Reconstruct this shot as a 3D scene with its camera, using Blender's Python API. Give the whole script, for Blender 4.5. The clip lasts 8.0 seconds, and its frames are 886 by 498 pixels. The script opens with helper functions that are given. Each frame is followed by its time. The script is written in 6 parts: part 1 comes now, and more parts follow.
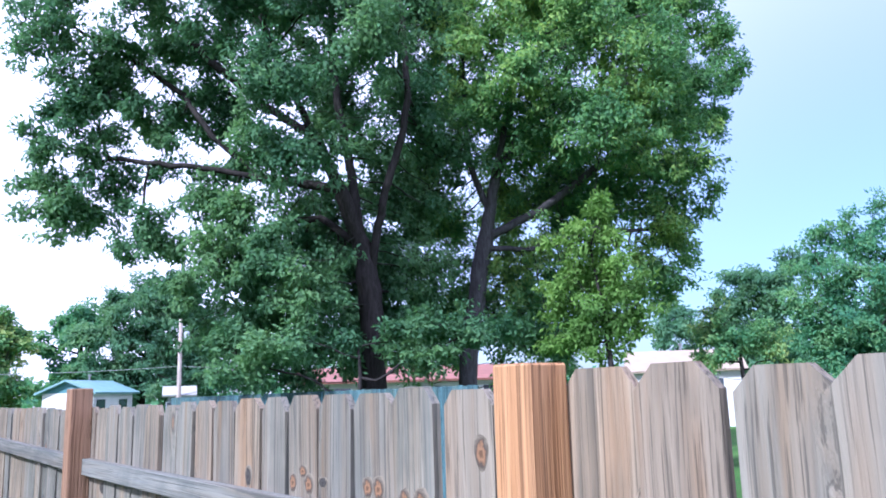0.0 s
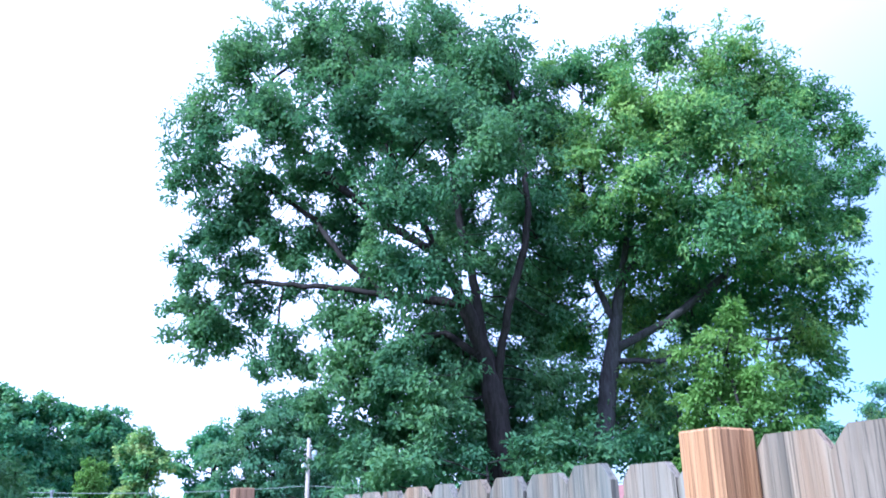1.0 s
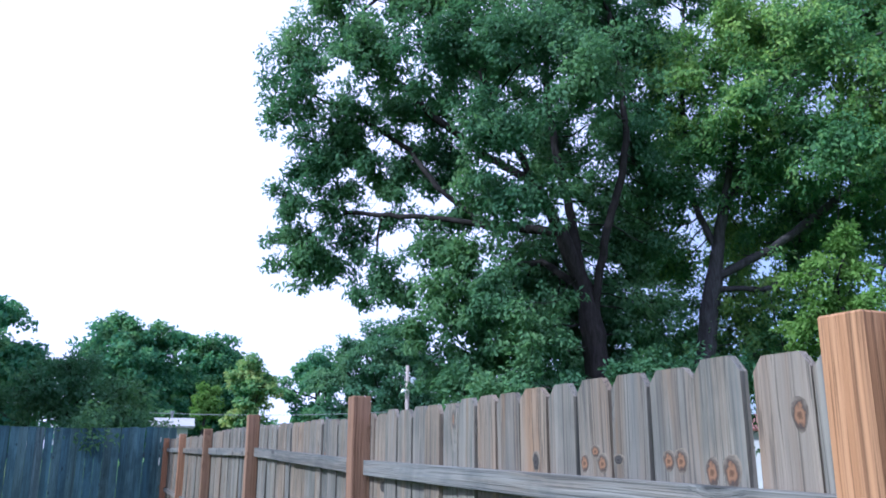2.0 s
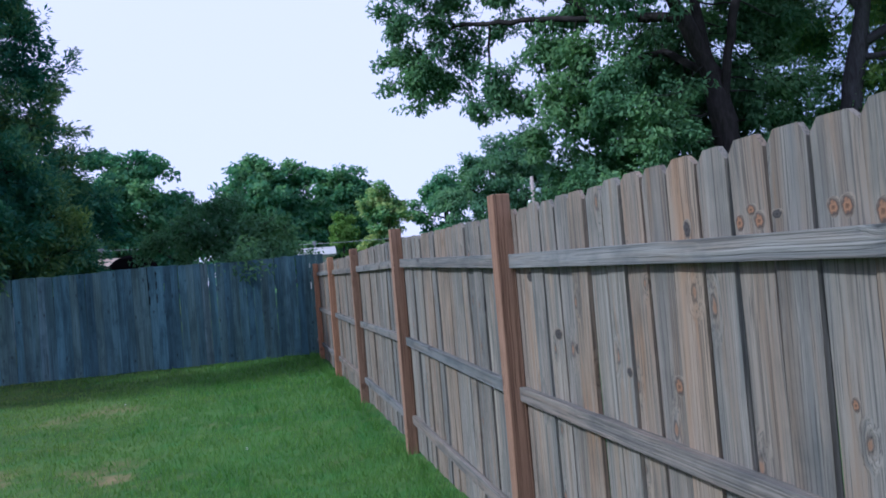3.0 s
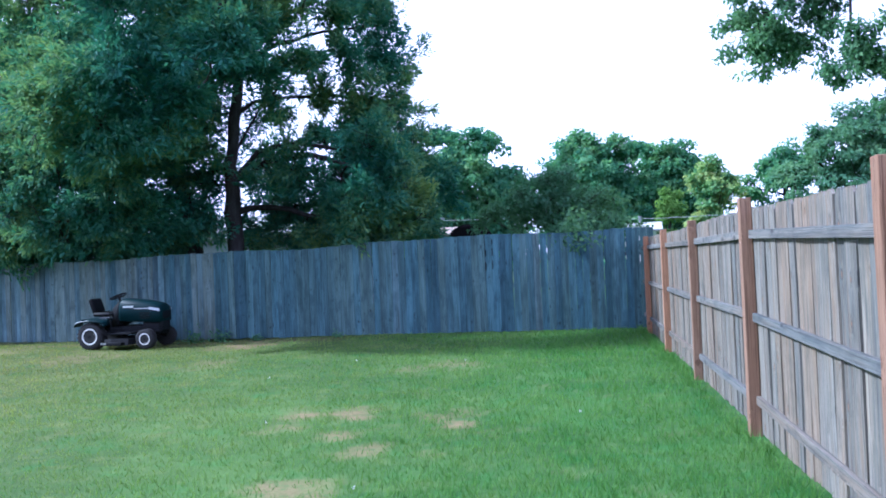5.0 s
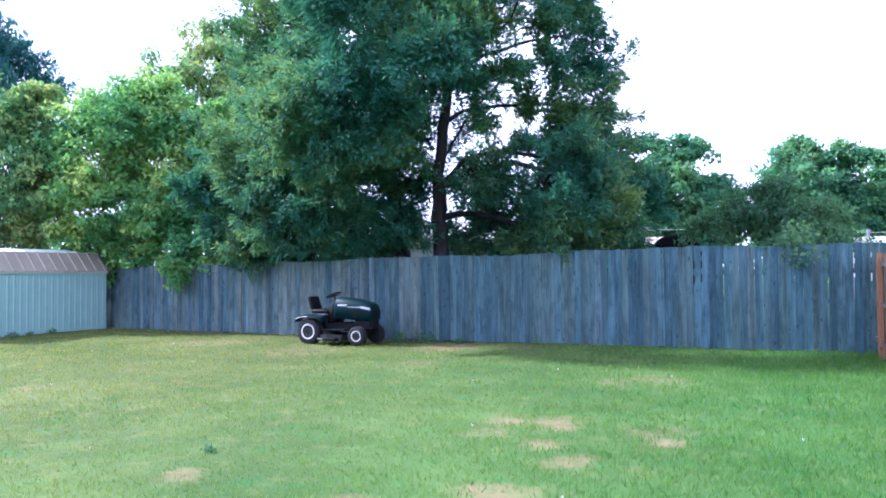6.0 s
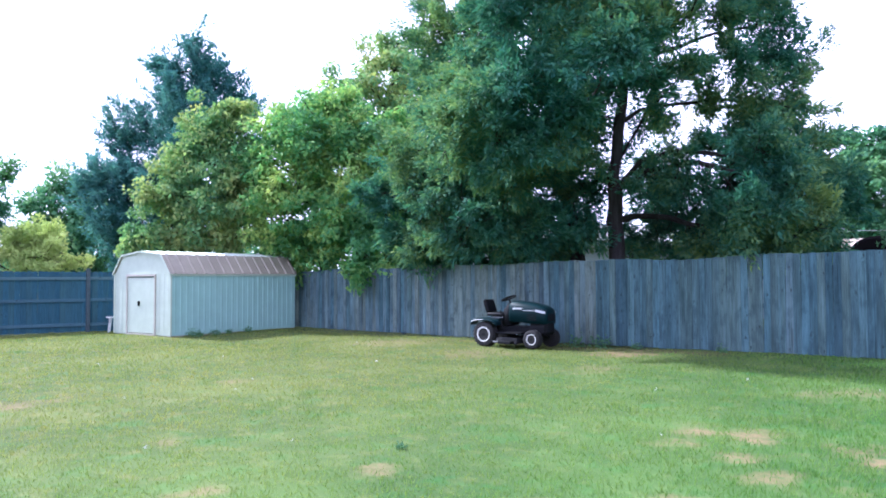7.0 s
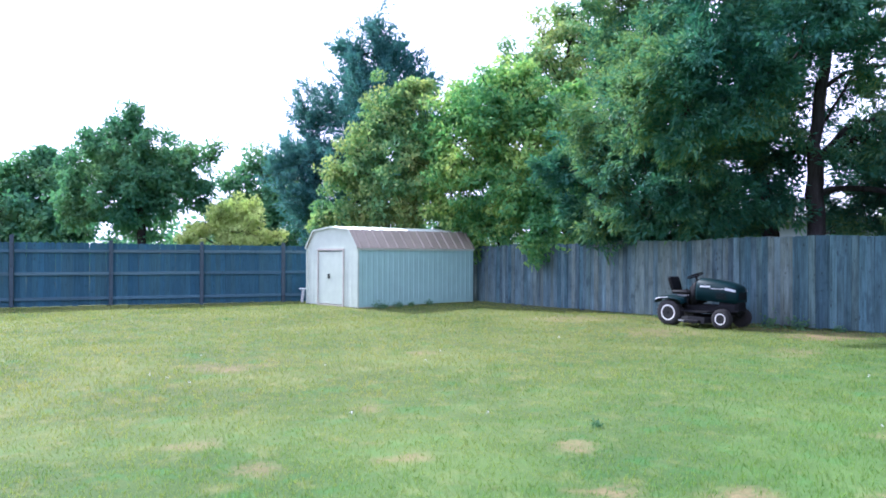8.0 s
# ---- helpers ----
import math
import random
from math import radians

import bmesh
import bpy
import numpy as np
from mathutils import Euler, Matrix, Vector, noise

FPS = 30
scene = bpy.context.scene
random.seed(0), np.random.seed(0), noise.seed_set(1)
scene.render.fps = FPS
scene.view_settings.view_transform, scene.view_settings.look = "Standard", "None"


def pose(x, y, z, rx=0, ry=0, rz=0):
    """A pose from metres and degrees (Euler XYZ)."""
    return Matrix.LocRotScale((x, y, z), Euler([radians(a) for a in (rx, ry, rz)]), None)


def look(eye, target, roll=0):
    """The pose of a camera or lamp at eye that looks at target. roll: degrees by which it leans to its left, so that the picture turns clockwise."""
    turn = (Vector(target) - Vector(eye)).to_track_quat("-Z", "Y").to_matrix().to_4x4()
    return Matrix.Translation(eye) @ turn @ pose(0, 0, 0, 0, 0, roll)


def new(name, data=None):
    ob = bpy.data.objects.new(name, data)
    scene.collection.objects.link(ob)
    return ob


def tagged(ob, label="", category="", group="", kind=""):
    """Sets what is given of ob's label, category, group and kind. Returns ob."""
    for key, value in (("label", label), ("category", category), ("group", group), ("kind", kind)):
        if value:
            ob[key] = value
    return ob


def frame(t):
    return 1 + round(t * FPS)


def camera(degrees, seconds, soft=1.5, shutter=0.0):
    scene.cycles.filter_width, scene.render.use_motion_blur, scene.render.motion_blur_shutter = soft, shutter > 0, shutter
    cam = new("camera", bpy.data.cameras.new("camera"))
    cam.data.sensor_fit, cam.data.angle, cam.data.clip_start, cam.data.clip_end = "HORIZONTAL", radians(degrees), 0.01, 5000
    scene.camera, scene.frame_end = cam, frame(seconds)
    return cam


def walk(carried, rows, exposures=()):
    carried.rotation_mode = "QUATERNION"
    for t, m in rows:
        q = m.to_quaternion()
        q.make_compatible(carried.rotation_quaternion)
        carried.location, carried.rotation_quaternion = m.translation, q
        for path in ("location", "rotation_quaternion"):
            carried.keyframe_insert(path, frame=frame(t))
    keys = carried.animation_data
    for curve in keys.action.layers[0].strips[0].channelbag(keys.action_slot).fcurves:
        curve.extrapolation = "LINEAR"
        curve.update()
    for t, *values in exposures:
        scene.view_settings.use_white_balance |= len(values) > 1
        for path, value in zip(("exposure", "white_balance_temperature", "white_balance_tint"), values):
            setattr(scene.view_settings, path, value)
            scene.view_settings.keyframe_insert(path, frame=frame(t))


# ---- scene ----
cam = camera(58.10, 8.0, soft=1.8)
PATH = [
    (0.0, 0.073, 0.1815, 1.7975, 100.376, 1.631, -38.278),
    (0.5, 0.0042, 0.2015, 1.7448, 104.753, -0.323, -33.089),
    (1.0, -0.0669, 0.1774, 1.7031, 108.952, 0.989, -29.621),
    (1.2, -0.0863, 0.1757, 1.6919, 109.255, 0.369, -29.202),
    (2.3, -0.1574, 0.2105, 1.5926, 97.763, 1.482, -19.025),
    (2.5, -0.1773, 0.2099, 1.5741, 93.106, 3.204, -16.46),
    (3.0, -0.1913, 0.2244, 1.5386, 91.288, 4.801, -13.697),
    (3.5, -0.2305, 0.2265, 1.508, 90.689, 6.247, -6.739),
    (4.0, -0.2821, 0.2228, 1.481, 91.052, 4.727, -0.663),
    (4.5, -0.3311, 0.2129, 1.4652, 90.156, 2.633, 4.192),
    (4.7, -0.3423, 0.2131, 1.4665, 90.534, 2.588, 5.77),
    (5.8, -0.4278, 0.1297, 1.5214, 91.682, 0.834, 20.54),
    (6.0, -0.4623, 0.1302, 1.5038, 91.804, 0.466, 23.075),
    (6.5, -0.5001, 0.083, 1.5187, 91.587, 0.685, 29.381),
    (7.0, -0.5898, 0.0457, 1.5094, 92.113, 0.213, 35.084),
    (7.5, -0.6703, -0.0327, 1.5196, 91.145, 0.667, 41.427),
    (8.0, -0.7608, -0.1017, 1.5212, 90.313, -0.191, 47.244),
]
EXPOSURES = [(0.0, 1.05, 4550, 20), (1.2, 1.25, 4150, 16), (2.4, 0.1, 4480, 16), (3.5, -0.05, 4330, 16), (4.5, 0.52, 4170, 14.5), (5.8, 1.5, 4450, 21.5), (8.0, 1.38, 4670, 21)]
walk(cam, [(t, pose(x, y, z, rx, ry, rz)) for t, x, y, z, rx, ry, rz in PATH], EXPOSURES)

# ---- light: hazy afternoon sun beyond the west fence ----
SUN_AZ, SUN_EL = 97.0, 41.0          # degrees turned left of +y, and above the horizon
HAZE_AZ = 104.0                       # where the cloud is thickest
world = bpy.data.worlds.new("world")
scene.world = world
world.use_nodes = True
wn, wl = world.node_tree.nodes, world.node_tree.links
sky = wn.new("ShaderNodeTexSky")
sky.sky_type = "NISHITA"
sky.sun_disc = False
sky.sun_elevation = radians(SUN_EL)
sky.sun_rotation = radians(-SUN_AZ)
sky.altitude, sky.air_density, sky.dust_density, sky.ozone_density = 200, 1.0, 2.0, 1.0
wn["Background"].inputs["Strength"].default_value = 0.13
haze = wn.new("ShaderNodeMix")               # thin cloud over the blue, thicker towards the sun
haze.data_type = "RGBA"
haze.inputs[7].default_value = (8.9, 7.45, 7.4, 1)
way = wn.new("ShaderNodeTexCoord")
sunward = wn.new("ShaderNodeVectorMath")
sunward.operation = "DOT_PRODUCT"
sunward.inputs[1].default_value = (-math.sin(radians(HAZE_AZ)), math.cos(radians(HAZE_AZ)), 0.25)
thick = wn.new("ShaderNodeMapRange")
thick.interpolation_type = "SMOOTHSTEP"
thick.inputs["From Min"].default_value, thick.inputs["From Max"].default_value = -0.95, -0.42
thick.inputs["To Min"].default_value, thick.inputs["To Max"].default_value = 0.15, 0.86
wl.new(way.outputs["Generated"], sunward.inputs[0])
wl.new(sunward.outputs["Value"], thick.inputs["Value"])
wl.new(thick.outputs[0], haze.inputs[0])
blue = wn.new("ShaderNodeVectorMath")
blue.operation = "MULTIPLY"
blue.inputs[1].default_value = (0.57, 0.64, 0.64)
wl.new(sky.outputs[0], blue.inputs[0])
wl.new(blue.outputs[0], haze.inputs[6])
wl.new(haze.outputs[2], wn["Background"].inputs["Color"])
sun_way = Vector((-math.sin(radians(SUN_AZ)) * math.cos(radians(SUN_EL)), math.cos(radians(SUN_AZ)) * math.cos(radians(SUN_EL)), math.sin(radians(SUN_EL))))
sun = new("sun", bpy.data.lights.new("sun", "SUN"))
sun.data.energy, sun.data.angle, sun.data.color = 4.5, radians(3.0), (1.0, 0.86, 0.64)
sun.matrix_world = look(sun_way * 60, (0, 0, 0))


# ---- materials ----
class Nodes:
    """A small builder for node materials."""
    def __init__(self, name, rough=0.8, metal=0.0, spec=0.3):
        self.m = bpy.data.materials.new(name)
        self.m.use_nodes = True
        self.t = self.m.node_tree
        self.b = self.t.nodes["Principled BSDF"]
        self.b.inputs["Roughness"].default_value = rough
        self.b.inputs["Metallic"].default_value = metal
        self.b.inputs["Specular IOR Level"].default_value = spec

    def add(self, kind, **inputs):
        n = self.t.nodes.new(kind)
        for k, v in inputs.items():
            key = int(k[1:]) if k[0] == "i" and k[1:].isdigit() else k.replace("_", " ")
            if isinstance(v, bpy.types.NodeSocket):
                self.t.links.new(v, n.inputs[key])
            else:
                n.inputs[key].default_value = v
        return n

    def link(self, a, b):
        self.t.links.new(a, b)

    def math(self, op, a, b=0.0, clamp=False):
        n = self.t.nodes.new("ShaderNodeMath")
        n.operation, n.use_clamp = op, clamp
        for i, v in enumerate((a, b)):
            if isinstance(v, bpy.types.NodeSocket):
                self.t.links.new(v, n.inputs[i])
            else:
                n.inputs[i].default_value = v
        return n.outputs[0]

    def vmath(self, op, a, b):
        n = self.t.nodes.new("ShaderNodeVectorMath")
        n.operation = op
        for i, v in enumerate((a, b)):
            if isinstance(v, bpy.types.NodeSocket):
                self.t.links.new(v, n.inputs[i])
            else:
                n.inputs[i].default_value = v
        return n.outputs[0]

    def ramp(self, fac, *stops):
        n = self.t.nodes.new("ShaderNodeValToRGB")
        self.t.links.new(fac, n.inputs[0])
        e = n.color_ramp.elements
        while len(e) < len(stops):
            e.new(0.5)
        for x, (p, c) in zip(e, stops):
            x.position = p
            x.color = (*c, 1) if len(c) == 3 else c
        return n.outputs[0]

    def mix(self, fac, a, b, blend="MIX"):
        n = self.t.nodes.new("ShaderNodeMix")
        n.data_type, n.blend_type = "RGBA", blend
        for i, v in ((0, fac), (6, a), (7, b)):
            if isinstance(v, bpy.types.NodeSocket):
                self.t.links.new(v, n.inputs[i])
            else:
                n.inputs[i].default_value = (*v, 1) if isinstance(v, tuple) and len(v) == 3 else v
        return n.outputs[2]

    def noise(self, vec, scale, detail=4.0, rough=0.55, dist=0.0):
        n = self.add("ShaderNodeTexNoise", Vector=vec, Scale=scale, Detail=detail, Roughness=rough, Distortion=dist)
        return n.outputs[0]

    def coords(self, kind="Object"):
        return self.t.nodes.new("ShaderNodeTexCoord").outputs[kind]

    def piece(self):
        return self.t.nodes.new("ShaderNodeObjectInfo").outputs["Random"]

    def island(self):
        return self.t.nodes.new("ShaderNodeNewGeometry").outputs["Random Per Island"]

    def color(self, c):
        self.t.links.new(c, self.b.inputs["Base Color"])
        return self

    def bump(self, h, strength=0.3, distance=0.01):
        n = self.add("ShaderNodeBump", Strength=strength, Distance=distance, Height=h)
        self.t.links.new(n.outputs[0], self.b.inputs["Normal"])
        return self


def wood(name, pale, mid, dark, knot, tint=0.25, grain=1.0, knots=0.10, often=0.32, thin=(1.0, 0.02), blotch=0.3, bleach=0.5, warm=0.0):
    """Weathered softwood: long grain, dark streaks, knots; each board takes its own cut of the log. Boards run along local z."""
    n = Nodes(name, 0.85, 0, 0.2)
    rnd = n.piece()
    shift = n.vmath("MULTIPLY", n.add("ShaderNodeCombineXYZ", X=rnd, Y=rnd, Z=rnd).outputs[0], (37.0, 53.0, 71.0))
    p = n.vmath("ADD", n.coords(), shift)
    axis = n.add("ShaderNodeSeparateXYZ", Vector=p).outputs
    across = n.math("MULTIPLY", n.math("ADD", n.math("MULTIPLY", axis[0], thin[0]), n.math("MULTIPLY", axis[1], thin[1])), 6.5)
    ragged = n.math("MULTIPLY", n.noise(n.vmath("MULTIPLY", p, (60.0, 60.0, 26.0)), 1.0, 3.0), 0.11)
    flat = n.add("ShaderNodeCombineXYZ", X=n.math("ADD", across, ragged), Y=n.math("ADD", n.math("MULTIPLY", axis[2], 3.2), ragged), Z=0.0).outputs[0]
    v = n.add("ShaderNodeTexVoronoi", Vector=flat, Scale=1.0)
    v.voronoi_dimensions = "2D"
    rare = n.add("ShaderNodeSeparateColor", Color=v.outputs["Color"]).outputs[0]
    d = n.math("ADD", v.outputs["Distance"], n.math("MULTIPLY", n.math("GREATER_THAN", rare, often), 2.0))
    d = n.math("DIVIDE", d, n.math("ADD", 0.5, n.math("MULTIPLY", rare, 0.5 / often)))
    ring = n.math("MULTIPLY", n.math("SUBTRACT", 0.4, d, True), 0.09)
    warp = n.add("ShaderNodeCombineXYZ", X=ring, Y=ring, Z=0.0).outputs[0]
    wavy = n.math("MULTIPLY", n.noise(n.vmath("MULTIPLY", p, (3.0, 3.0, 1.6)), 1.0, 2.0), 0.022)
    bend = n.add("ShaderNodeCombineXYZ", X=wavy, Y=wavy, Z=0.0).outputs[0]
    q = n.vmath("ADD", n.vmath("ADD", p, warp), bend)
    g1 = n.noise(n.vmath("MULTIPLY", q, (105.0 * grain, 105.0 * grain, 0.55)), 1.0, 3.0, 0.55, 0.15)
    g2 = n.noise(n.vmath("MULTIPLY", q, (190.0, 190.0, 1.2)), 1.0, 3.0)
    soft = n.noise(n.vmath("MULTIPLY", p, (8.0, 8.0, 0.8)), 1.0, 4.0)
    blot = n.noise(n.vmath("MULTIPLY", p, (4.0, 4.0, 2.2)), 1.0, 4.0, 0.65)
    soften = tuple(0.12 * a + 0.88 * b for a, b in zip(dark, mid))
    base = tuple(0.35 * a + 0.65 * b for a, b in zip(pale, mid))
    c = n.ramp(g1, (0.30, soften), (0.5, base), (0.72, pale))
    worn = n.noise(n.vmath("MULTIPLY", q, (17.0, 17.0, 1.1)), 1.0, 4.0, 0.6)      # brown heartwood showing through the grey
    c = n.mix(n.ramp(worn, (0.50, (0, 0, 0)), (0.66, (warm, warm, warm))), c, (mid[0] * 1.30, mid[1] * 1.0, mid[2] * 0.74))
    c = n.mix(n.ramp(worn, (0.32, (warm, warm, warm)), (0.46, (0, 0, 0))), c, (mid[0] * 0.62, mid[1] * 0.76, mid[2] * 0.92))
    c = n.mix(n.ramp(soft, (0.35, (0, 0, 0)), (0.7, (bleach, bleach, bleach))), c, (pale[0] * (0.6 + 0.5 * bleach), pale[1] * (0.65 + 0.5 * bleach), pale[2] * (0.75 + 0.5 * bleach)))
    c = n.mix(n.ramp(g2, (0.37, (0.6, 0.6, 0.6)), (0.48, (0, 0, 0))), c, dark)
    c = n.mix(n.ramp(blot, (0.50, (0, 0, 0)), (0.72, (blotch, blotch, blotch))), c, (mid[0] * 0.46, mid[1] * 0.54, mid[2] * 0.62))
    streak = n.noise(n.vmath("MULTIPLY", q, (44.0, 44.0, 0.45)), 1.0, 2.0)
    c = n.mix(n.ramp(streak, (0.55, (0, 0, 0)), (0.74, (0.5, 0.5, 0.5))), c, (dark[0] * 1.3, dark[1] * 1.4, dark[2] * 1.5))
    tone = n.ramp(rnd, (0.0, (1 - tint, 1 - tint * 0.9, 1 - tint * 0.75)), (0.3, (1.0, 1.08, 1.14)), (0.55, (1.10, 1.0, 0.90)), (0.8, (0.70, 0.79, 0.88)), (1.0, (1.08, 0.97, 0.88)))
    c = n.mix(1.0, c, tone, "MULTIPLY")
    c = n.mix(n.ramp(d, (knots * 0.5, (0.8, 0.8, 0.8)), (knots, (0, 0, 0))), c, knot)
    c = n.mix(n.ramp(d, (knots * 0.6, (0, 0, 0)), (knots, (0.6, 0.6, 0.6)), (knots * 1.5, (0, 0, 0))), c, (dark[0] * 0.5, dark[1] * 0.5, dark[2] * 0.5))
    n.color(c)
    n.bump(n.math("ADD", g1, n.math("MULTIPLY", g2, 0.8)), 1.0, 0.006)
    return n.m


PICKET = wood("weathered picket", (0.282, 0.244, 0.186), (0.158, 0.135, 0.102), (0.040, 0.037, 0.032), (0.190, 0.110, 0.060), 0.22, 0.45, knots=0.095, often=0.36, blotch=0.55, warm=0.75)
RAIL = wood("weathered rail", (0.252, 0.230, 0.190), (0.142, 0.133, 0.114), (0.034, 0.034, 0.033), (0.045, 0.042, 0.040), 0.15, 0.38, 0.15, 0.45, thin=(0.02, 1.0), blotch=0.8, warm=0.5)
POST = wood("cedar post", (0.520, 0.285, 0.130), (0.375, 0.185, 0.075), (0.090, 0.042, 0.020), (0.150, 0.058, 0.027), 0.2, 0.42, 0.09, 0.3, thin=(0.6, 0.6))
POST_DULL = wood("brown cedar post", (0.375, 0.222, 0.130), (0.268, 0.144, 0.078), (0.086, 0.049, 0.030), (0.124, 0.069, 0.043), 0.25, 0.42, 0.09, 0.3, thin=(0.6, 0.6))
# one kind of old board twice: warm as in sun, blue as in shade
OLD = wood("old grey-brown board, sunlit tone", (0.142, 0.194, 0.186), (0.082, 0.120, 0.118), (0.019, 0.033, 0.034), (0.030, 0.030, 0.028), 0.5, 0.7, 0.09, blotch=0.7, bleach=1.25, warm=0.6)
OLD_SHADED = wood("old board, shaded tone", (0.092, 0.152, 0.156), (0.050, 0.092, 0.098), (0.013, 0.026, 0.029), (0.016, 0.026, 0.028), 0.5, 0.7, 0.09, blotch=0.7, bleach=1.2, warm=0.3)
OLD_C = wood("grey board", (0.055, 0.130, 0.171), (0.039, 0.094, 0.124), (0.017, 0.040, 0.052), (0.019, 0.037, 0.042), 0.25, 1.0, 0.08)
OLD_RAIL = wood("pale grey rail", (0.110, 0.185, 0.215), (0.075, 0.130, 0.155), (0.024, 0.044, 0.054), (0.024, 0.037, 0.042), 0.2, 1.0, 0.08, thin=(0.02, 1.0))
OLD_POST = wood("grey brown post", (0.079, 0.101, 0.112), (0.055, 0.072, 0.082), (0.022, 0.030, 0.034), (0.026, 0.029, 0.030), 0.2, 0.8, 0.08, thin=(0.6, 0.6))


def leaf(name, low, mid, high, glow=0.42, rough=0.6):
    """Leaves: a tone of their own each, light passing through, in two scales of patches."""
    n = Nodes(name, rough, 0, 0.15)
    r = n.island()
    # wide patches put sunlit yellow and shaded green into the leaf colour
    patch = n.noise(n.coords(), 0.45, 3.0)
    f = n.math("ADD", n.math("MULTIPLY", r, 0.26), n.math("MULTIPLY", n.math("SUBTRACT", patch, 0.10), 1.3))
    c = n.ramp(f, (0.30, low), (0.62, mid), (0.98, high))
    n.color(c)
    tr = n.add("ShaderNodeBsdfTranslucent", Color=n.mix(1.0, c, (1.3, 1.35, 0.95), "MULTIPLY"))
    mx = n.add("ShaderNodeMixShader", i0=glow, i1=n.b.outputs[0], i2=tr.outputs[0])
    n.link(mx.outputs[0], n.t.nodes["Material Output"].inputs[0])
    return n.m


LEAF_ELM = leaf("elm leaf", (0.050, 0.125, 0.068), (0.094, 0.192, 0.094), (0.175, 0.300, 0.118))
LEAF_ASH = leaf("ash leaf", (0.060, 0.150, 0.074), (0.122, 0.245, 0.086), (0.310, 0.435, 0.100))
LEAF_YOUNG = leaf("young leaf", (0.071, 0.149, 0.035), (0.134, 0.243, 0.052), (0.205, 0.321, 0.069))
LEAF_CEDAR = leaf("cedar spray", (0.030, 0.115, 0.098), (0.070, 0.190, 0.118), (0.235, 0.330, 0.095), 0.34, 0.65)
LEAF_FIR = leaf("blue fir spray", (0.044, 0.135, 0.149), (0.077, 0.196, 0.205), (0.128, 0.276, 0.256), 0.35, 0.5)
LEAF_MAPLE = leaf("maple leaf", (0.057, 0.192, 0.092), (0.149, 0.331, 0.106), (0.483, 0.577, 0.145), 0.4)
LEAF_FAR = leaf("far leaf", (0.043, 0.137, 0.090), (0.091, 0.221, 0.112), (0.206, 0.345, 0.138))
LEAF_GREY = leaf("grey green leaf", (0.057, 0.134, 0.087), (0.097, 0.203, 0.115), (0.173, 0.285, 0.137))
LEAF_PEAR = leaf("olive leaf", (0.066, 0.186, 0.099), (0.161, 0.298, 0.117), (0.451, 0.482, 0.155), 0.4)
LEAF_PALE = leaf("pale shrub leaf", (0.230, 0.322, 0.099), (0.437, 0.517, 0.171), (0.644, 0.655, 0.279))


def bark(name, a, b):
    n = Nodes(name, 0.9, 0, 0.2)
    p = n.vmath("MULTIPLY", n.coords(), (14.0, 14.0, 2.5))
    g = n.noise(p, 1.0, 6.0, 0.65, 0.6)
    n.color(n.ramp(g, (0.3, a), (0.7, b)))
    n.bump(g, 0.8, 0.03)
    return n.m


BARK = bark("dark bark", (0.012, 0.011, 0.011), (0.044, 0.039, 0.037))
BARK_CEDAR = bark("cedar bark", (0.018, 0.018, 0.019), (0.062, 0.058, 0.056))
BARK_GREY = bark("grey bark", (0.030, 0.029, 0.031), (0.090, 0.087, 0.090))


def lush(n, c):
    """Deeper, bluer green towards the near fence."""
    x = n.add("ShaderNodeSeparateXYZ", Vector=n.coords()).outputs[0]
    wave = n.math("MULTIPLY", n.noise(n.coords(), 0.5, 3.0), 3.0)
    f = n.add("ShaderNodeMapRange", Value=n.math("ADD", x, wave), From_Min=-7.5, From_Max=1.0).outputs[0]
    return n.mix(f, c, n.mix(1.0, c, (0.58, 0.98, 0.74), "MULTIPLY"))


def mottle(n, c):
    """Straw-coloured wisps, dark clover and bleached spots, in three sizes."""
    c = n.mix(n.ramp(n.noise(n.coords(), 3.2, 4.0, 0.6), (0.52, (0, 0, 0)), (0.72, (0.45, 0.45, 0.45))), c, (0.235, 0.195, 0.080))
    c = n.mix(n.ramp(n.noise(n.coords(), 1.9, 5.0, 0.7), (0.32, (0.75, 0.75, 0.75)), (0.47, (0, 0, 0))), c, (0.060, 0.135, 0.036))
    c = n.mix(n.ramp(n.noise(n.coords(), 7.5, 3.0, 0.6), (0.58, (0, 0, 0)), (0.72, (0.6, 0.6, 0.6))), c, (0.050, 0.115, 0.034))
    return n.mix(n.ramp(n.noise(n.coords(), 0.45, 3.0, 0.6), (0.42, (0, 0, 0)), (0.66, (0.4, 0.4, 0.4))), c, (0.190, 0.210, 0.066))


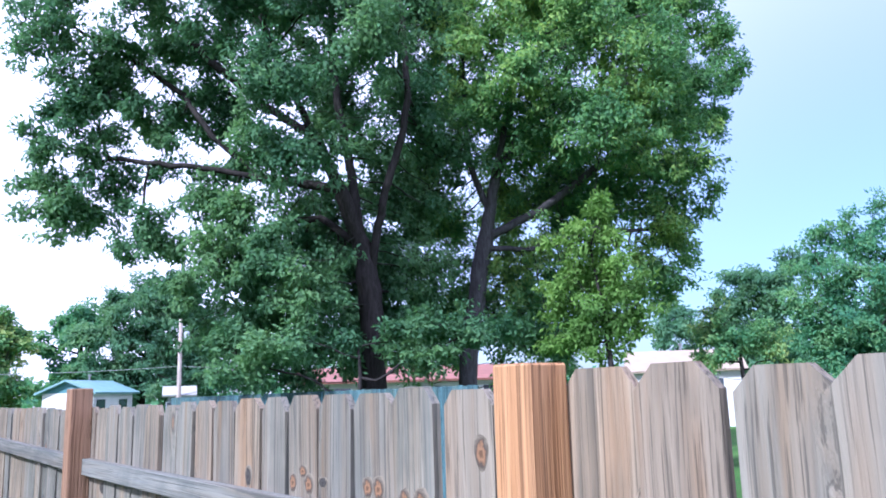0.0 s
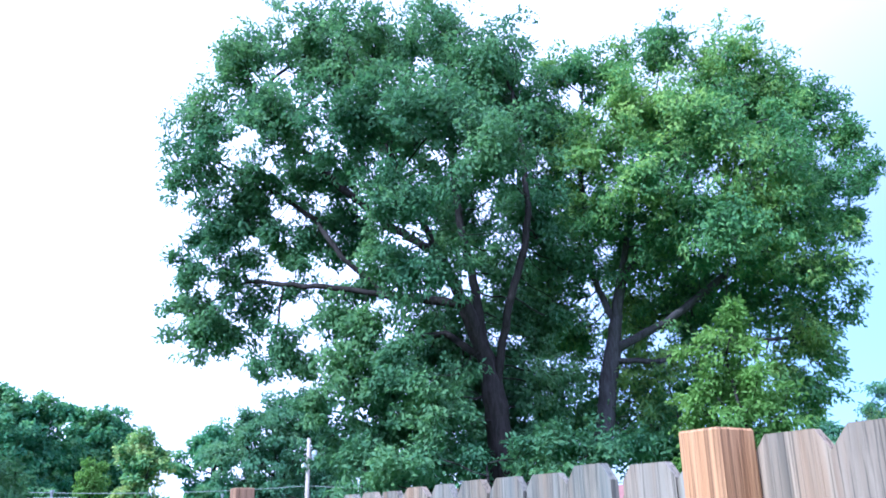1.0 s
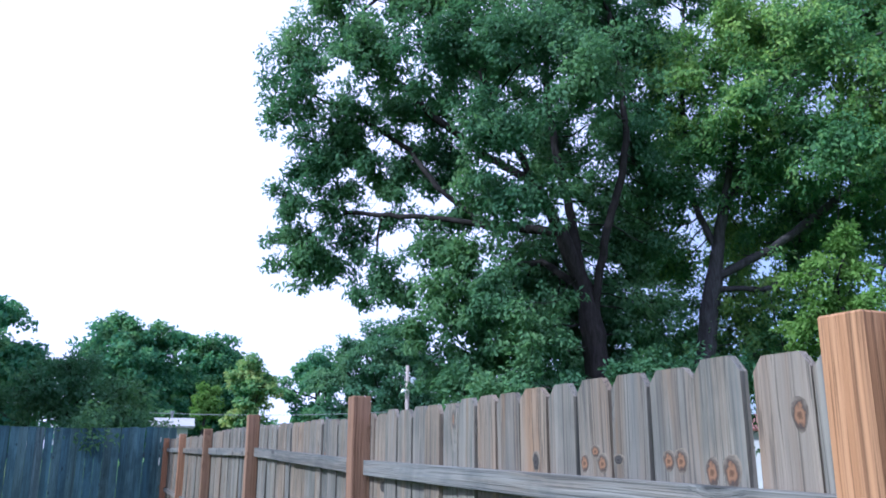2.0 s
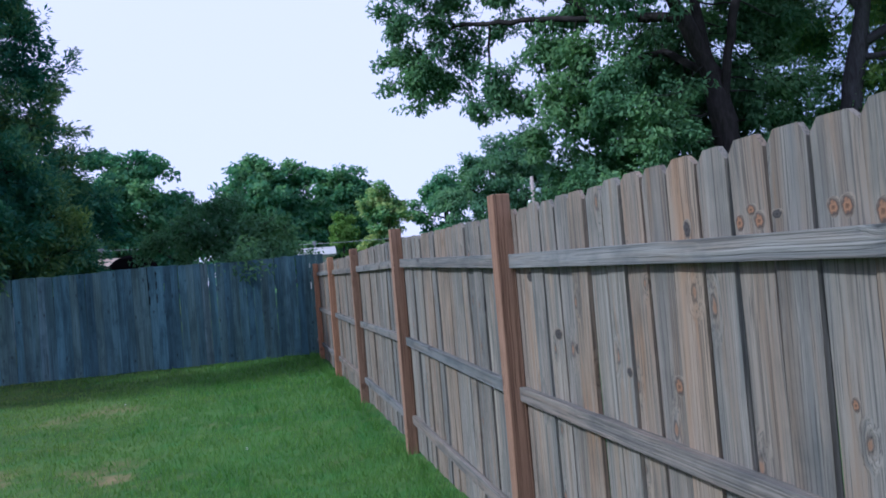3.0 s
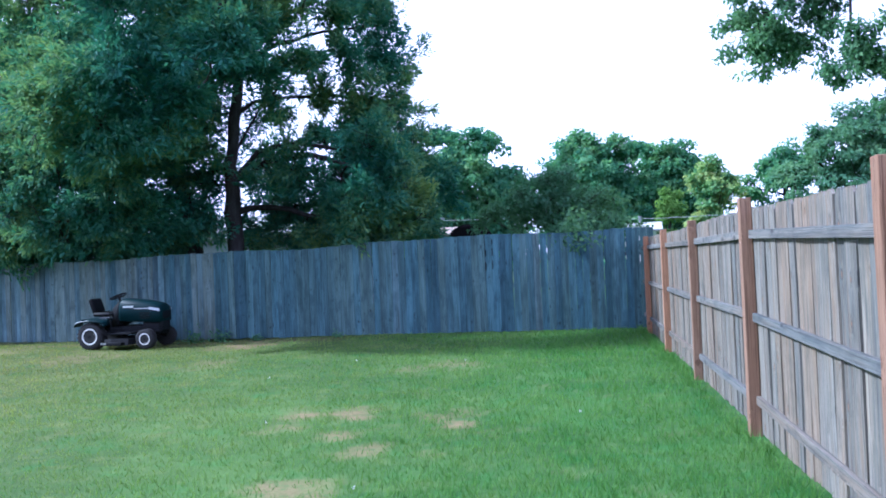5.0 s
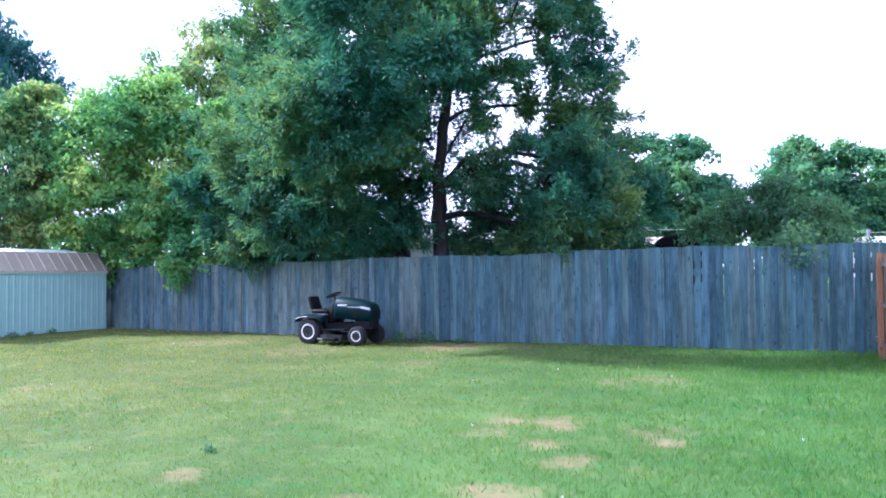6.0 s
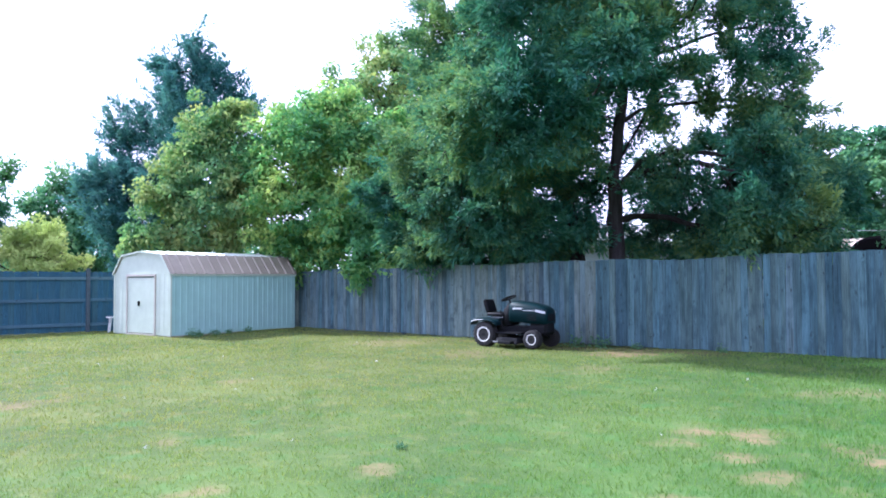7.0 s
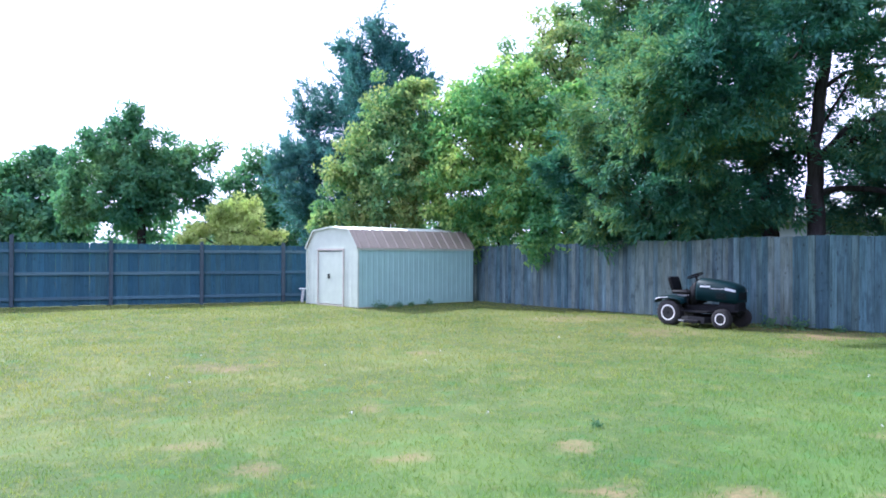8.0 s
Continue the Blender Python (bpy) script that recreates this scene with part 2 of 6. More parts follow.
def lawn_soil():
    n = Nodes("lawn", 0.95, 0, 0.1)
    p = n.coords()
    dry = n.t.nodes.new("ShaderNodeAttribute")
    dry.attribute_name = "dry"
    fine = n.noise(p, 38.0, 5.0, 0.7)
    patch = n.noise(p, 1.3, 4.0, 0.6)
    big = n.noise(p, 0.22, 3.0, 0.5)
    c = n.ramp(fine, (0.30, (0.044, 0.063, 0.018)), (0.5, (0.074, 0.098, 0.028)), (0.72, (0.106, 0.126, 0.044)))
    c = n.mix(n.ramp(patch, (0.40, (0, 0, 0)), (0.72, (0.252, 0.317, 0.340))), c, (0.080, 0.107, 0.048))
    c = n.mix(n.ramp(big, (0.42, (0, 0, 0)), (0.7, (0.189, 0.237, 0.256))), c, (0.038, 0.090, 0.021))
    soil = n.ramp(fine, (0.3, (0.17, 0.108, 0.062)), (0.6, (0.28, 0.185, 0.108)), (0.8, (0.34, 0.245, 0.15)))
    c = mottle(n, c)
    c = lush(n, c)
    f = n.math("MULTIPLY", dry.outputs["Fac"], n.ramp(n.noise(p, 10.0, 6.0, 0.75), (0.36, (0.15, 0.15, 0.15)), (0.52, (1, 1, 1))))
    n.color(n.mix(n.math("MULTIPLY", f, 0.75), c, soil))
    n.bump(fine, 0.5, 0.02)
    return n.m


def blade():
    n = Nodes("grass blade", 0.6, 0, 0.15)
    r = n.island()
    p = n.noise(n.coords(), 0.8, 3.0)
    f = n.math("ADD", n.math("MULTIPLY", r, 0.36), n.math("MULTIPLY", p, 0.78))
    c = n.ramp(f, (0.25, (0.084, 0.150, 0.036)), (0.55, (0.165, 0.215, 0.052)), (0.86, (0.265, 0.275, 0.084)), (0.97, (0.340, 0.310, 0.130)))
    c = lush(n, mottle(n, c))
    n.color(c)
    tr = n.add("ShaderNodeBsdfTranslucent", Color=n.mix(1.0, c, (1.5, 1.4, 1.0), "MULTIPLY"))
    mx = n.add("ShaderNodeMixShader", i0=0.45, i1=n.b.outputs[0], i2=tr.outputs[0])
    n.link(mx.outputs[0], n.t.nodes["Material Output"].inputs[0])
    return n.m


def paint(name, c, rough=0.45, metal=0.0, dirt=0.15, scale=3.0, spec=0.4):
    """Painted or moulded surface with faint dirt in two sizes."""
    n = Nodes(name, rough, metal, spec)
    p = n.coords()
    a, b = n.noise(p, scale, 5.0, 0.65), n.noise(p, scale * 14, 3.0)
    k = tuple(v * (1 - dirt * 2.2) for v in c)
    col = n.mix(n.ramp(a, (0.38, (0, 0, 0)), (0.75, (1, 1, 1))), c, k)
    col = n.mix(n.ramp(b, (0.45, (0, 0, 0)), (0.8, (0.4, 0.4, 0.4))), col, k)
    n.color(col)
    n.bump(b, 0.1, 0.002)
    return n.m


LAWN, BLADE = lawn_soil(), blade()
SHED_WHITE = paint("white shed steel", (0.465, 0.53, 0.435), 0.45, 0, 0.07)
# the same white steel with the side's blue shade put into its colour
SHED_SHADED = paint("shaded white shed steel", (0.330, 0.510, 0.470), 0.45, 0, 0.06)
SHED_TRIM = paint("tan shed trim", (0.42, 0.40, 0.34), 0.5, 0, 0.12)
SHED_ROOF = paint("faded brown roof steel", (0.300, 0.268, 0.205), 0.5, 0, 0.12, 1.5)
BLACK = paint("black plastic", (0.008, 0.009, 0.011), 0.6, 0, 0.2, spec=0.12)
GREEN_BLACK = paint("dark green-black hood enamel", (0.004, 0.018, 0.022), 0.5, 0, 0.1, spec=0.1)
RUBBER = paint("tyre rubber", (0.018, 0.018, 0.019), 0.85, 0, 0.2)
RIM = paint("white wheel rim", (0.78, 0.78, 0.74), 0.4, 0, 0.15)
STEEL = paint("worn steel", (0.35, 0.36, 0.37), 0.4, 0.8, 0.25)
SILVER = paint("silver decal", (0.55, 0.57, 0.58), 0.35, 0.0, 0.1)
LENS = paint("headlight lens", (0.45, 0.48, 0.5), 0.12, 0.0, 0.05, spec=0.7)
WALL_WHITE = paint("white siding", (0.595, 0.595, 0.578), 0.6, 0, 0.07, 1.0)
WALL_BLUE = paint("pale blue siding", (0.300, 0.348, 0.372), 0.6, 0, 0.07, 1.0)
TEAL = paint("teal gable paint", (0.10, 0.22, 0.26), 0.6, 0, 0.08, 1.0)
ROOF_TEAL = paint("teal-grey sheet roof", (0.20, 0.33, 0.36), 0.6, 0, 0.12, 2.0)
ROOF_GREY = paint("pale grey shingle", (0.38, 0.38, 0.37), 0.8, 0, 0.15, 2.0)
ROOF_RED = paint("red-brown shingle", (0.25, 0.11, 0.09), 0.8, 0, 0.15, 2.0)
ROOF_TAN = paint("tan shingle", (0.34, 0.27, 0.21), 0.8, 0, 0.1, 2.0)
PANE = paint("dark window pane", (0.03, 0.04, 0.05), 0.08, 0, 0.05, spec=0.8)
POLE_WOOD = bark("grey pole wood", (0.22, 0.19, 0.17), (0.42, 0.37, 0.33))
TARP = paint("black tarpaulin", (0.012, 0.011, 0.012), 0.95, 0, 0.2, spec=0.03)
WHITE_TUBE = paint("white tubing", (0.7, 0.7, 0.7), 0.4, 0, 0.1)
WIRE = paint("grey wire", (0.35, 0.36, 0.36), 0.5, 0, 0.1)


# ---- mesh helpers ----
def mesh_of(name, verts, faces, material, smooth=False):
    me = bpy.data.meshes.new(name)
    me.from_pydata([tuple(v) for v in verts], [], [tuple(f) for f in faces])
    me.materials.append(material)
    if smooth:
        me.polygons.foreach_set("use_smooth", np.ones(len(me.polygons), bool))
    me.update()
    return me


def tri_mesh(name, co, tris, material):
    """A mesh from arrays: corners (n, 3) and triangles (m, 3)."""
    me = bpy.data.meshes.new(name)
    me.vertices.add(len(co))
    me.vertices.foreach_set("co", np.asarray(co, np.float32).ravel())
    me.loops.add(len(tris) * 3)
    me.loops.foreach_set("vertex_index", np.asarray(tris, np.int32).ravel())
    me.polygons.add(len(tris))
    me.polygons.foreach_set("loop_start", np.arange(0, len(tris) * 3, 3, dtype=np.int32))
    me.materials.append(material)
    me.update(calc_edges=True)
    return me


def part(name, bm, material, parent, label="", smooth=False):
    """Links a bmesh, or a ready mesh, as one mesh object under a thing or a part."""
    if isinstance(bm, bmesh.types.BMesh):
        me = bpy.data.meshes.new(name)
        bmesh.ops.recalc_face_normals(bm, faces=bm.faces)
        bm.to_mesh(me)
        bm.free()
        me.materials.append(material)
        if smooth:
            me.polygons.foreach_set("use_smooth", np.ones(len(me.polygons), bool))
    else:
        me = bm
    ob = new(name, me)
    ob.parent = parent
    if label:
        ob["label"] = label
    return ob


def thing(name, label, category, m=None, group="", kind=""):
    ob = new(name)
    ob.empty_display_size = 0.2
    if m is not None:
        ob.matrix_world = m
    return tagged(ob, label, category, group, kind)


def box(bm, x0, y0, z0, x1, y1, z1, bevel=0.0, turn=None):
    g = bmesh.ops.create_cube(bm, size=1.0)
    m = Matrix.Translation(((x0 + x1) / 2, (y0 + y1) / 2, (z0 + z1) / 2)) @ (turn or Matrix()) @ Matrix.Diagonal((x1 - x0, y1 - y0, z1 - z0, 1))
    bmesh.ops.transform(bm, matrix=m, verts=g["verts"])
    if bevel:
        es = list({e for v in g["verts"] for e in v.link_edges})
        bmesh.ops.bevel(bm, geom=es, offset=bevel, segments=2, profile=0.5, affect="EDGES")
    return bm


def boxed(*a, **k):
    return box(bmesh.new(), *a, **k)


def lathe(profile, n=28, axis="y"):
    """A turned body: profile of (radius, place along the axis)."""
    bm = bmesh.new()
    rings = []
    for r, h in profile:
        ring = []
        for i in range(n):
            a = 2 * math.pi * i / n
            p = (r * math.cos(a), h, r * math.sin(a)) if axis == "y" else (r * math.cos(a), r * math.sin(a), h)
            ring.append(bm.verts.new(p))
        rings.append(ring)
    for a, b in zip(rings, rings[1:]):
        for i in range(n):
            bm.faces.new((a[i], a[(i + 1) % n], b[(i + 1) % n], b[i]))
    for ring in (rings[0], rings[-1]):
        bm.faces.new(ring)
    return bm


def loft(sections):
    """A skin over closed sections with equal numbers of points, capped at both ends."""
    bm = bmesh.new()
    rings = [[bm.verts.new(p) for p in s] for s in sections]
    n = len(rings[0])
    for a, b in zip(rings, rings[1:]):
        for i in range(n):
            bm.faces.new((a[i], a[(i + 1) % n], b[(i + 1) % n], b[i]))
    bm.faces.new(rings[0])
    bm.faces.new(rings[-1])
    return bm


def tube(points, radius, sides=8):
    """A round bar through points."""
    pts = [Vector(p) for p in points]
    sec = []
    for i, p in enumerate(pts):
        d = (pts[min(i + 1, len(pts) - 1)] - pts[max(i - 1, 0)]).normalized()
        u = d.cross(Vector((0, 0, 1)) if abs(d.z) < 0.9 else Vector((1, 0, 0))).normalized()
        w = d.cross(u)
        sec.append([p + (u * math.cos(2 * math.pi * k / sides) + w * math.sin(2 * math.pi * k / sides)) * radius for k in range(sides)])
    return loft(sec)


# ---- ground ----
# bare spots: place, size, how bare
DRY_SPOTS = [(-3.05, 7.96, 0.20, 1.0), (-2.52, 8.01, 0.21, 1.0), (-3.08, 7.30, 0.15, 0.6), (-2.40, 6.95, 0.13, 0.65), (-2.06, 6.46, 0.17, 0.6), (-1.61, 8.02, 0.22, 0.5),
             (-1.43, 7.47, 0.15, 0.95), (-1.59, 6.43, 0.12, 0.5), (-2.30, 5.33, 0.22, 0.75), (-3.16, 4.74, 0.15, 0.65), (-2.58, 11.29, 0.30, 0.3), (-2.13, 11.62, 0.40, 0.4),
             (-12.30, 14.65, 0.75, 0.45), (-9.36, 13.60, 0.55, 0.4), (-6.87, 15.27, 0.55, 0.8), (-4.70, 4.99, 0.13, 0.6), (-3.78, 4.20, 0.15, 0.6), (-9.90, 8.02, 0.16, 0.5),
             (-6.97, 4.67, 0.12, 0.5), (-10.40, 4.84, 0.28, 0.5), (-5.23, 3.61, 0.13, 0.5), (-6.65, 2.76, 0.15, 0.5), (-5.64, 2.73, 0.13, 0.55), (-6.05, 12.15, 0.35, 0.4)]


def dryness(x, y):
    """How bare the lawn is at a place, 0 to 1."""
    x, y = np.asarray(x, float), np.asarray(y, float)
    f = np.zeros_like(x)
    wob = 0.3 * np.sin(x * 9.1 + 1.7 * np.sin(y * 6.3)) + 0.3 * np.sin(y * 8.3 + 1.3 * np.sin(x * 7.1)) + 0.5 * np.sin(x * 23.0 + 2 * np.sin(y * 15.0)) * np.sin(y * 19.0 + 2 * np.sin(x * 14.0))
    for a, b, r, bare in DRY_SPOTS:
        d = np.hypot(x - a, (y - b) / 1.25) / (1.1 * r)
        f = np.maximum(f, min(1.0, 0.1 + bare) * np.clip(1.45 - d + wob * 0.9, 0, 1))
    scatter = np.sin(x * 2.1 + 2 * np.sin(y * 1.3)) * np.sin(y * 2.7 + 2 * np.sin(x * 1.7))
    fine = np.sin(x * 11.0 + 3 * np.sin(y * 7.0)) * np.sin(y * 9.0 + 3 * np.sin(x * 6.0))
    f = np.maximum(f, np.clip((scatter + 0.5 * fine - 1.0) * 1.1, 0, 0.22))
    strip = np.clip(1 - np.abs(y - 16.1 + 0.1 * np.sin(x * 2)) / 0.5, 0, 1) * ((x > -12.5) & (x < -5)) * 0.6
    return np.maximum(f, strip)


def swell(x, y):
    return 0.018 * np.sin(x * 0.9 + 0.6 * np.sin(y * 0.7)) + 0.014 * np.sin(y * 1.3 + x * 0.4)


def build_ground():
    def axis(a, b, step, far):
        out = [10 * 1.6 ** k for k in range(9) if 10 * 1.6 ** k < far] + [far]
        return np.array([a - v for v in reversed(out)] + list(np.arange(a, b + 1e-6, step)) + [b + v for v in out])
    xs, ys = axis(-24, 2, 0.12, 900.0), axis(-2, 19, 0.12, 900.0)
    gx, gy = np.meshgrid(xs, ys)
    near = ((gx > -24.5) & (gx < 2.5) & (gy > -3) & (gy < 19.5))
    gz = swell(gx, gy) * near
    co = np.stack([gx, gy, gz], -1).reshape(-1, 3)
    nx, ny = len(xs), len(ys)
    i = (np.arange(ny - 1)[:, None] * nx + np.arange(nx - 1)).ravel()
    tris = np.concatenate([np.stack([i, i + 1, i + nx + 1], 1), np.stack([i, i + nx + 1, i + nx], 1)])
    me = tri_mesh("ground", co, tris, LAWN)
    a = me.attributes.new("dry", "FLOAT", "POINT")
    a.data.foreach_set("value", (dryness(co[:, 0], co[:, 1]) * near.ravel()).astype(np.float32))
    me.polygons.foreach_set("use_smooth", np.ones(len(me.polygons), bool))
    tagged(new("ground", me), "mown green lawn with dry bare patches", "lawn", kind="structure")


build_ground()


# ---- fences ----
def picket_mesh(name, rng, w, h, t, ear, material, chip=()):
    """One board, bowed and twisted a little, with clipped upper corners; chip: heights between which its edge is broken away."""
    verts, faces = [], []
    bow, twist = rng.uniform(-0.012, 0.012), rng.uniform(-0.04, 0.04)
    e1, e2 = ear * rng.uniform(0.75, 1.2), ear * rng.uniform(0.75, 1.2)
    drop = ear * rng.uniform(0.8, 1.25)
    levels = [(0.0, 0, 0), (h * 0.3, 0, 0), (h * 0.6, 0, 0), (h - drop, 0, 0), (h + rng.uniform(-0.004, 0.004), e1, e2)]
    for z0, z1 in chip:
        levels += [(z0, 0, 0), (z0 + 0.02, 0.017, 0), (z1 - 0.02, 0.019, 0), (z1, 0, 0)]
    levels.sort()
    for z, a, b in levels:
        off, ang = bow * math.sin(math.pi * z / h), twist * (z / h - 0.5)
        for x, y in ((-w / 2 + a, -t / 2), (w / 2 - b, -t / 2), (w / 2 - b, t / 2), (-w / 2 + a, t / 2)):
            verts.append((x * math.cos(ang) - y * math.sin(ang), off * 0.5 + x * math.sin(ang) + y * math.cos(ang), z))
    for k in range(len(levels) - 1):
        for i in range(4):
            a, b = 4 * k + i, 4 * k + (i + 1) % 4
            faces.append((a, b, b + 4, a + 4))
    n = 4 * (len(levels) - 1)
    faces += [(3, 2, 1, 0), (n, n + 1, n + 2, n + 3)]
    me = mesh_of(name, verts, faces, material)
    me["bow"] = bow
    return me


def post_mesh(name, w, h, material):
    bm = boxed(-w / 2, -w / 2, 0, w / 2, w / 2, h)
    es = [e for e in bm.edges if abs(e.verts[0].co.z - e.verts[1].co.z) > 0.5 or min(e.verts[0].co.z, e.verts[1].co.z) > h - 0.01]
    bmesh.ops.bevel(bm, geom=es, offset=0.004, segments=1, affect="EDGES")
    me = bpy.data.meshes.new(name)
    bm.to_mesh(me)
    bm.free()
    me.materials.append(material)
    return me


def rail_mesh(name, length, material, hgt, thick=0.038):
    """A rail along local z, so that the grain runs along it."""
    bm = boxed(-thick / 2, -hgt / 2, 0, thick / 2, hgt / 2, length, 0.003)
    me = bpy.data.meshes.new(name)
    bm.to_mesh(me)
    bm.free()
    me.materials.append(material)
    return me


# ---- trees ----
def unit(v):
    return v / np.maximum(np.linalg.norm(v, axis=-1, keepdims=True), 1e-9)


def leaf_cards(rng, at, out, length, width, droop, wild=0.8):
    """Folded leaf shapes at places, growing along directions."""
    n = len(at)
    face = unit(out + rng.normal(0, 0.45, (n, 3)) + np.array([0, 0, 0.7]))
    d = unit(out * 0.6 + rng.normal(0, wild, (n, 3)) + np.array([0, 0, -droop]))
    side = unit(np.cross(d, face))
    up = np.cross(side, d)
    L = (length * rng.uniform(0.65, 1.3, n))[:, None]
    W = (width * rng.uniform(0.7, 1.25, n))[:, None]
    co = np.stack([at, at + d * L * 0.45 + side * W / 2 + up * W * 0.22, at + d * L - up * L * 0.12, at + d * L * 0.45 - side * W / 2 + up * W * 0.22], 1)
    i = np.arange(n)[:, None] * 4
    return co.reshape(-1, 3), np.concatenate([i + [0, 1, 2], i + [0, 2, 3]])


def limb_mesh(name, pos, parent, radius, material):
    """Round tapered wood between the nodes of a branching skeleton; thin twigs are three-sided."""
    child = np.nonzero(parent >= 0)[0]
    co, tris, count = [], [], 0
    for b, sides in ((child[radius[child] > 0.018], 7), (child[radius[child] <= 0.018], 3)):
        a = parent[b]
        d = unit(pos[b] - pos[a])
        ref = np.where(np.abs(d[:, 2:3]) < 0.9, np.array([[0, 0, 1.0]]), np.array([[1.0, 0, 0]]))
        u = unit(np.cross(d, ref))
        w = np.cross(d, u)
        ang = np.arange(sides) * 2 * math.pi / sides
        ring = u[:, None] * np.cos(ang)[None, :, None] + w[:, None] * np.sin(ang)[None, :, None]
        ra = np.minimum(radius[a], radius[b] * 1.5)
        lo = pos[a][:, None] - d[:, None] * (ra * 0.3)[:, None, None] + ring * ra[:, None, None]
        hi = pos[b][:, None] + ring * radius[b][:, None, None]
        co.append(np.concatenate([lo, hi], 1).reshape(-1, 3))
        base = count + np.arange(len(b))[:, None] * 2 * sides
        k = np.arange(sides)
        k2 = (k + 1) % sides
        tris.append(np.stack([base + k, base + k2, base + k2 + sides], -1).reshape(-1, 3))
        tris.append(np.stack([base + k, base + k2 + sides, base + k + sides], -1).reshape(-1, 3))
        count += len(co[-1])
    me = tri_mesh(name, np.concatenate(co), np.concatenate(tris), material)
    me.polygons.foreach_set("use_smooth", np.ones(len(me.polygons), bool))
    return me


def reach_out(rng, pos, parent, goals, step, rise=0.0):
    """Lets a skeleton branch towards the goals, step by step, as limbs grow towards open light."""
    P, par = np.array(pos, float), list(parent)
    dist = np.linalg.norm(goals[:, None] - P[None], axis=2)
    near, dist = dist.argmin(1), dist.min(1)
    stuck = np.zeros(len(goals), int)
    for _ in range(140):
        live = np.nonzero((dist > step * 1.15) & (stuck < 4))[0]
        if not len(live):
            break
        pull = np.zeros_like(P)
        np.add.at(pull, near[live], unit(goals[live] - P[near[live]]))
        src = np.unique(near[live])
        grown = P[src] + unit(unit(pull[src]) + np.array([0, 0, rise]) + rng.normal(0, 0.13, (len(src), 3))) * step
        g = goals[live]
        d = np.sqrt(np.maximum((g * g).sum(1)[:, None] + (grown * grown).sum(1)[None] - 2 * g @ grown.T, 0))
        j, dm = d.argmin(1), d.min(1)
        closer = dm < dist[live]
        near[live] = np.where(closer, len(P) + j, near[live])
        dist[live] = np.minimum(dm, dist[live])
        stuck[live] = np.where(closer, 0, stuck[live] + 1)
        P = np.concatenate([P, grown])
        par += list(src)
    return P, par, near


def tree(name, label, category, base, turn, masses, leaf_size, material, trunk=0.3, stems=(), wood_mat=None, plume=0.0, per=14.0, leaves=50, puff=0.26, width=0.5, droop=0.35, core=0.3, lump=0.34, rise=0.0, twigs=True, skirt=False, slim=0.54, low=0.3, seed=1, group=""):
    """A tree or shrub: stems that branch towards the tips of the crown, and a tuft of single leaves at every tip.
    masses: the lumps of the crown (right, away, up, radius) round the foot, as seen along 'turn'; stems: lines of the main limbs.
    plume: length of feathery sprays, in place of round tufts."""
    rng = np.random.default_rng(seed)
    wood_mat = wood_mat or BARK
    ob = thing(name, label, category, pose(base[0], base[1], 0, 0, 0, turn), group)
    M = np.array(masses, float)
    if skirt:                                     # foliage down to the ground
        M = np.concatenate([M, M * np.array([0.95, 1, 0.5, 1.0])])
    heart = np.average(M[:, :3], axis=0, weights=M[:, 3] ** 2)
    if not stems:
        stems = [[(0, 0, -0.15), (0, 0, 0.35 * heart[2]), (0.5 * heart[0], 0.5 * heart[1], 0.9 * heart[2])]]
    step = puff * 1.5
    pos, parent = [], []
    for line in stems:
        line = [np.array(p, float) for p in line]
        prev = -1 if not pos else int(np.argmin(np.linalg.norm(np.array(pos) - line[0], axis=1)))
        if prev < 0:
            pos.append(line[0])
            parent.append(-1)
            prev = 0
        for a, b in zip(line, line[1:]):
            n = max(1, int(round(np.linalg.norm(b - a) / step)))
            for k in range(1, n + 1):
                pos.append(a + (b - a) * k / n + rng.normal(0, 0.05, 3) * step)
                parent.append(prev)
                prev = len(pos) - 1
    goals, out = [], []
    for i, (u, v, z, r) in enumerate(M):
        c, small = np.array([u, v, z]), min(0.9, max(0.2, lump * r))
        n_goal = max(4, int(per * math.pi * r * r * (0.7 if i >= len(masses) else 1.0)))
        n_sub = max(4, int(n_goal / 5.5))
        d = unit(rng.normal(0, 1, (n_sub, 3)) + np.array([0, 0, 0.15]))
        sub = c + d * (r * 0.8 * (core + (1 - core) * rng.uniform(0, 1, n_sub) ** 0.6))[:, None]
        pick = rng.integers(0, n_sub, n_goal)
        loose = np.where(rng.random((n_goal, 1)) < 0.3, 2.2, 1.0)
        spray = unit(d + rng.normal(0, 0.5, (n_sub, 3)) + np.array([0, 0, -0.25 * droop]))[pick]
        goals.append(sub[pick] + spray * (small * 1.7 * rng.uniform(-1, 1, (n_goal, 1))) + unit(rng.normal(0, 1, (n_goal, 3))) * (0.62 * small * loose * rng.uniform(0, 1, (n_goal, 1)) ** 0.5))
        out.append(unit(d[pick] + 0.5 * unit(sub[pick] - heart)))
    goals, out = np.concatenate(goals), np.concatenate(out)
    ok = goals[:, 2] > low
    goals, out = goals[ok], out[ok]
    P, par, near = reach_out(rng, pos, parent, goals, step, rise)
    tip = np.zeros(len(P))
    np.add.at(tip, near, 1.0)
    if twigs:
        P = np.concatenate([P, goals])
        par = par + list(near)
        tip = np.concatenate([np.zeros(len(tip)), np.ones(len(goals))])
    par = np.array(par)
    load = tip + 0.02
    for i in range(len(P) - 1, 0, -1):
        if par[i] >= 0:
            load[par[i]] += load[i]
    radius = np.maximum(trunk * (load / load[0]) ** slim, 0.004 + 0.01 * leaf_size)
    radius[P[:, 2] < 0.3] *= 1.15
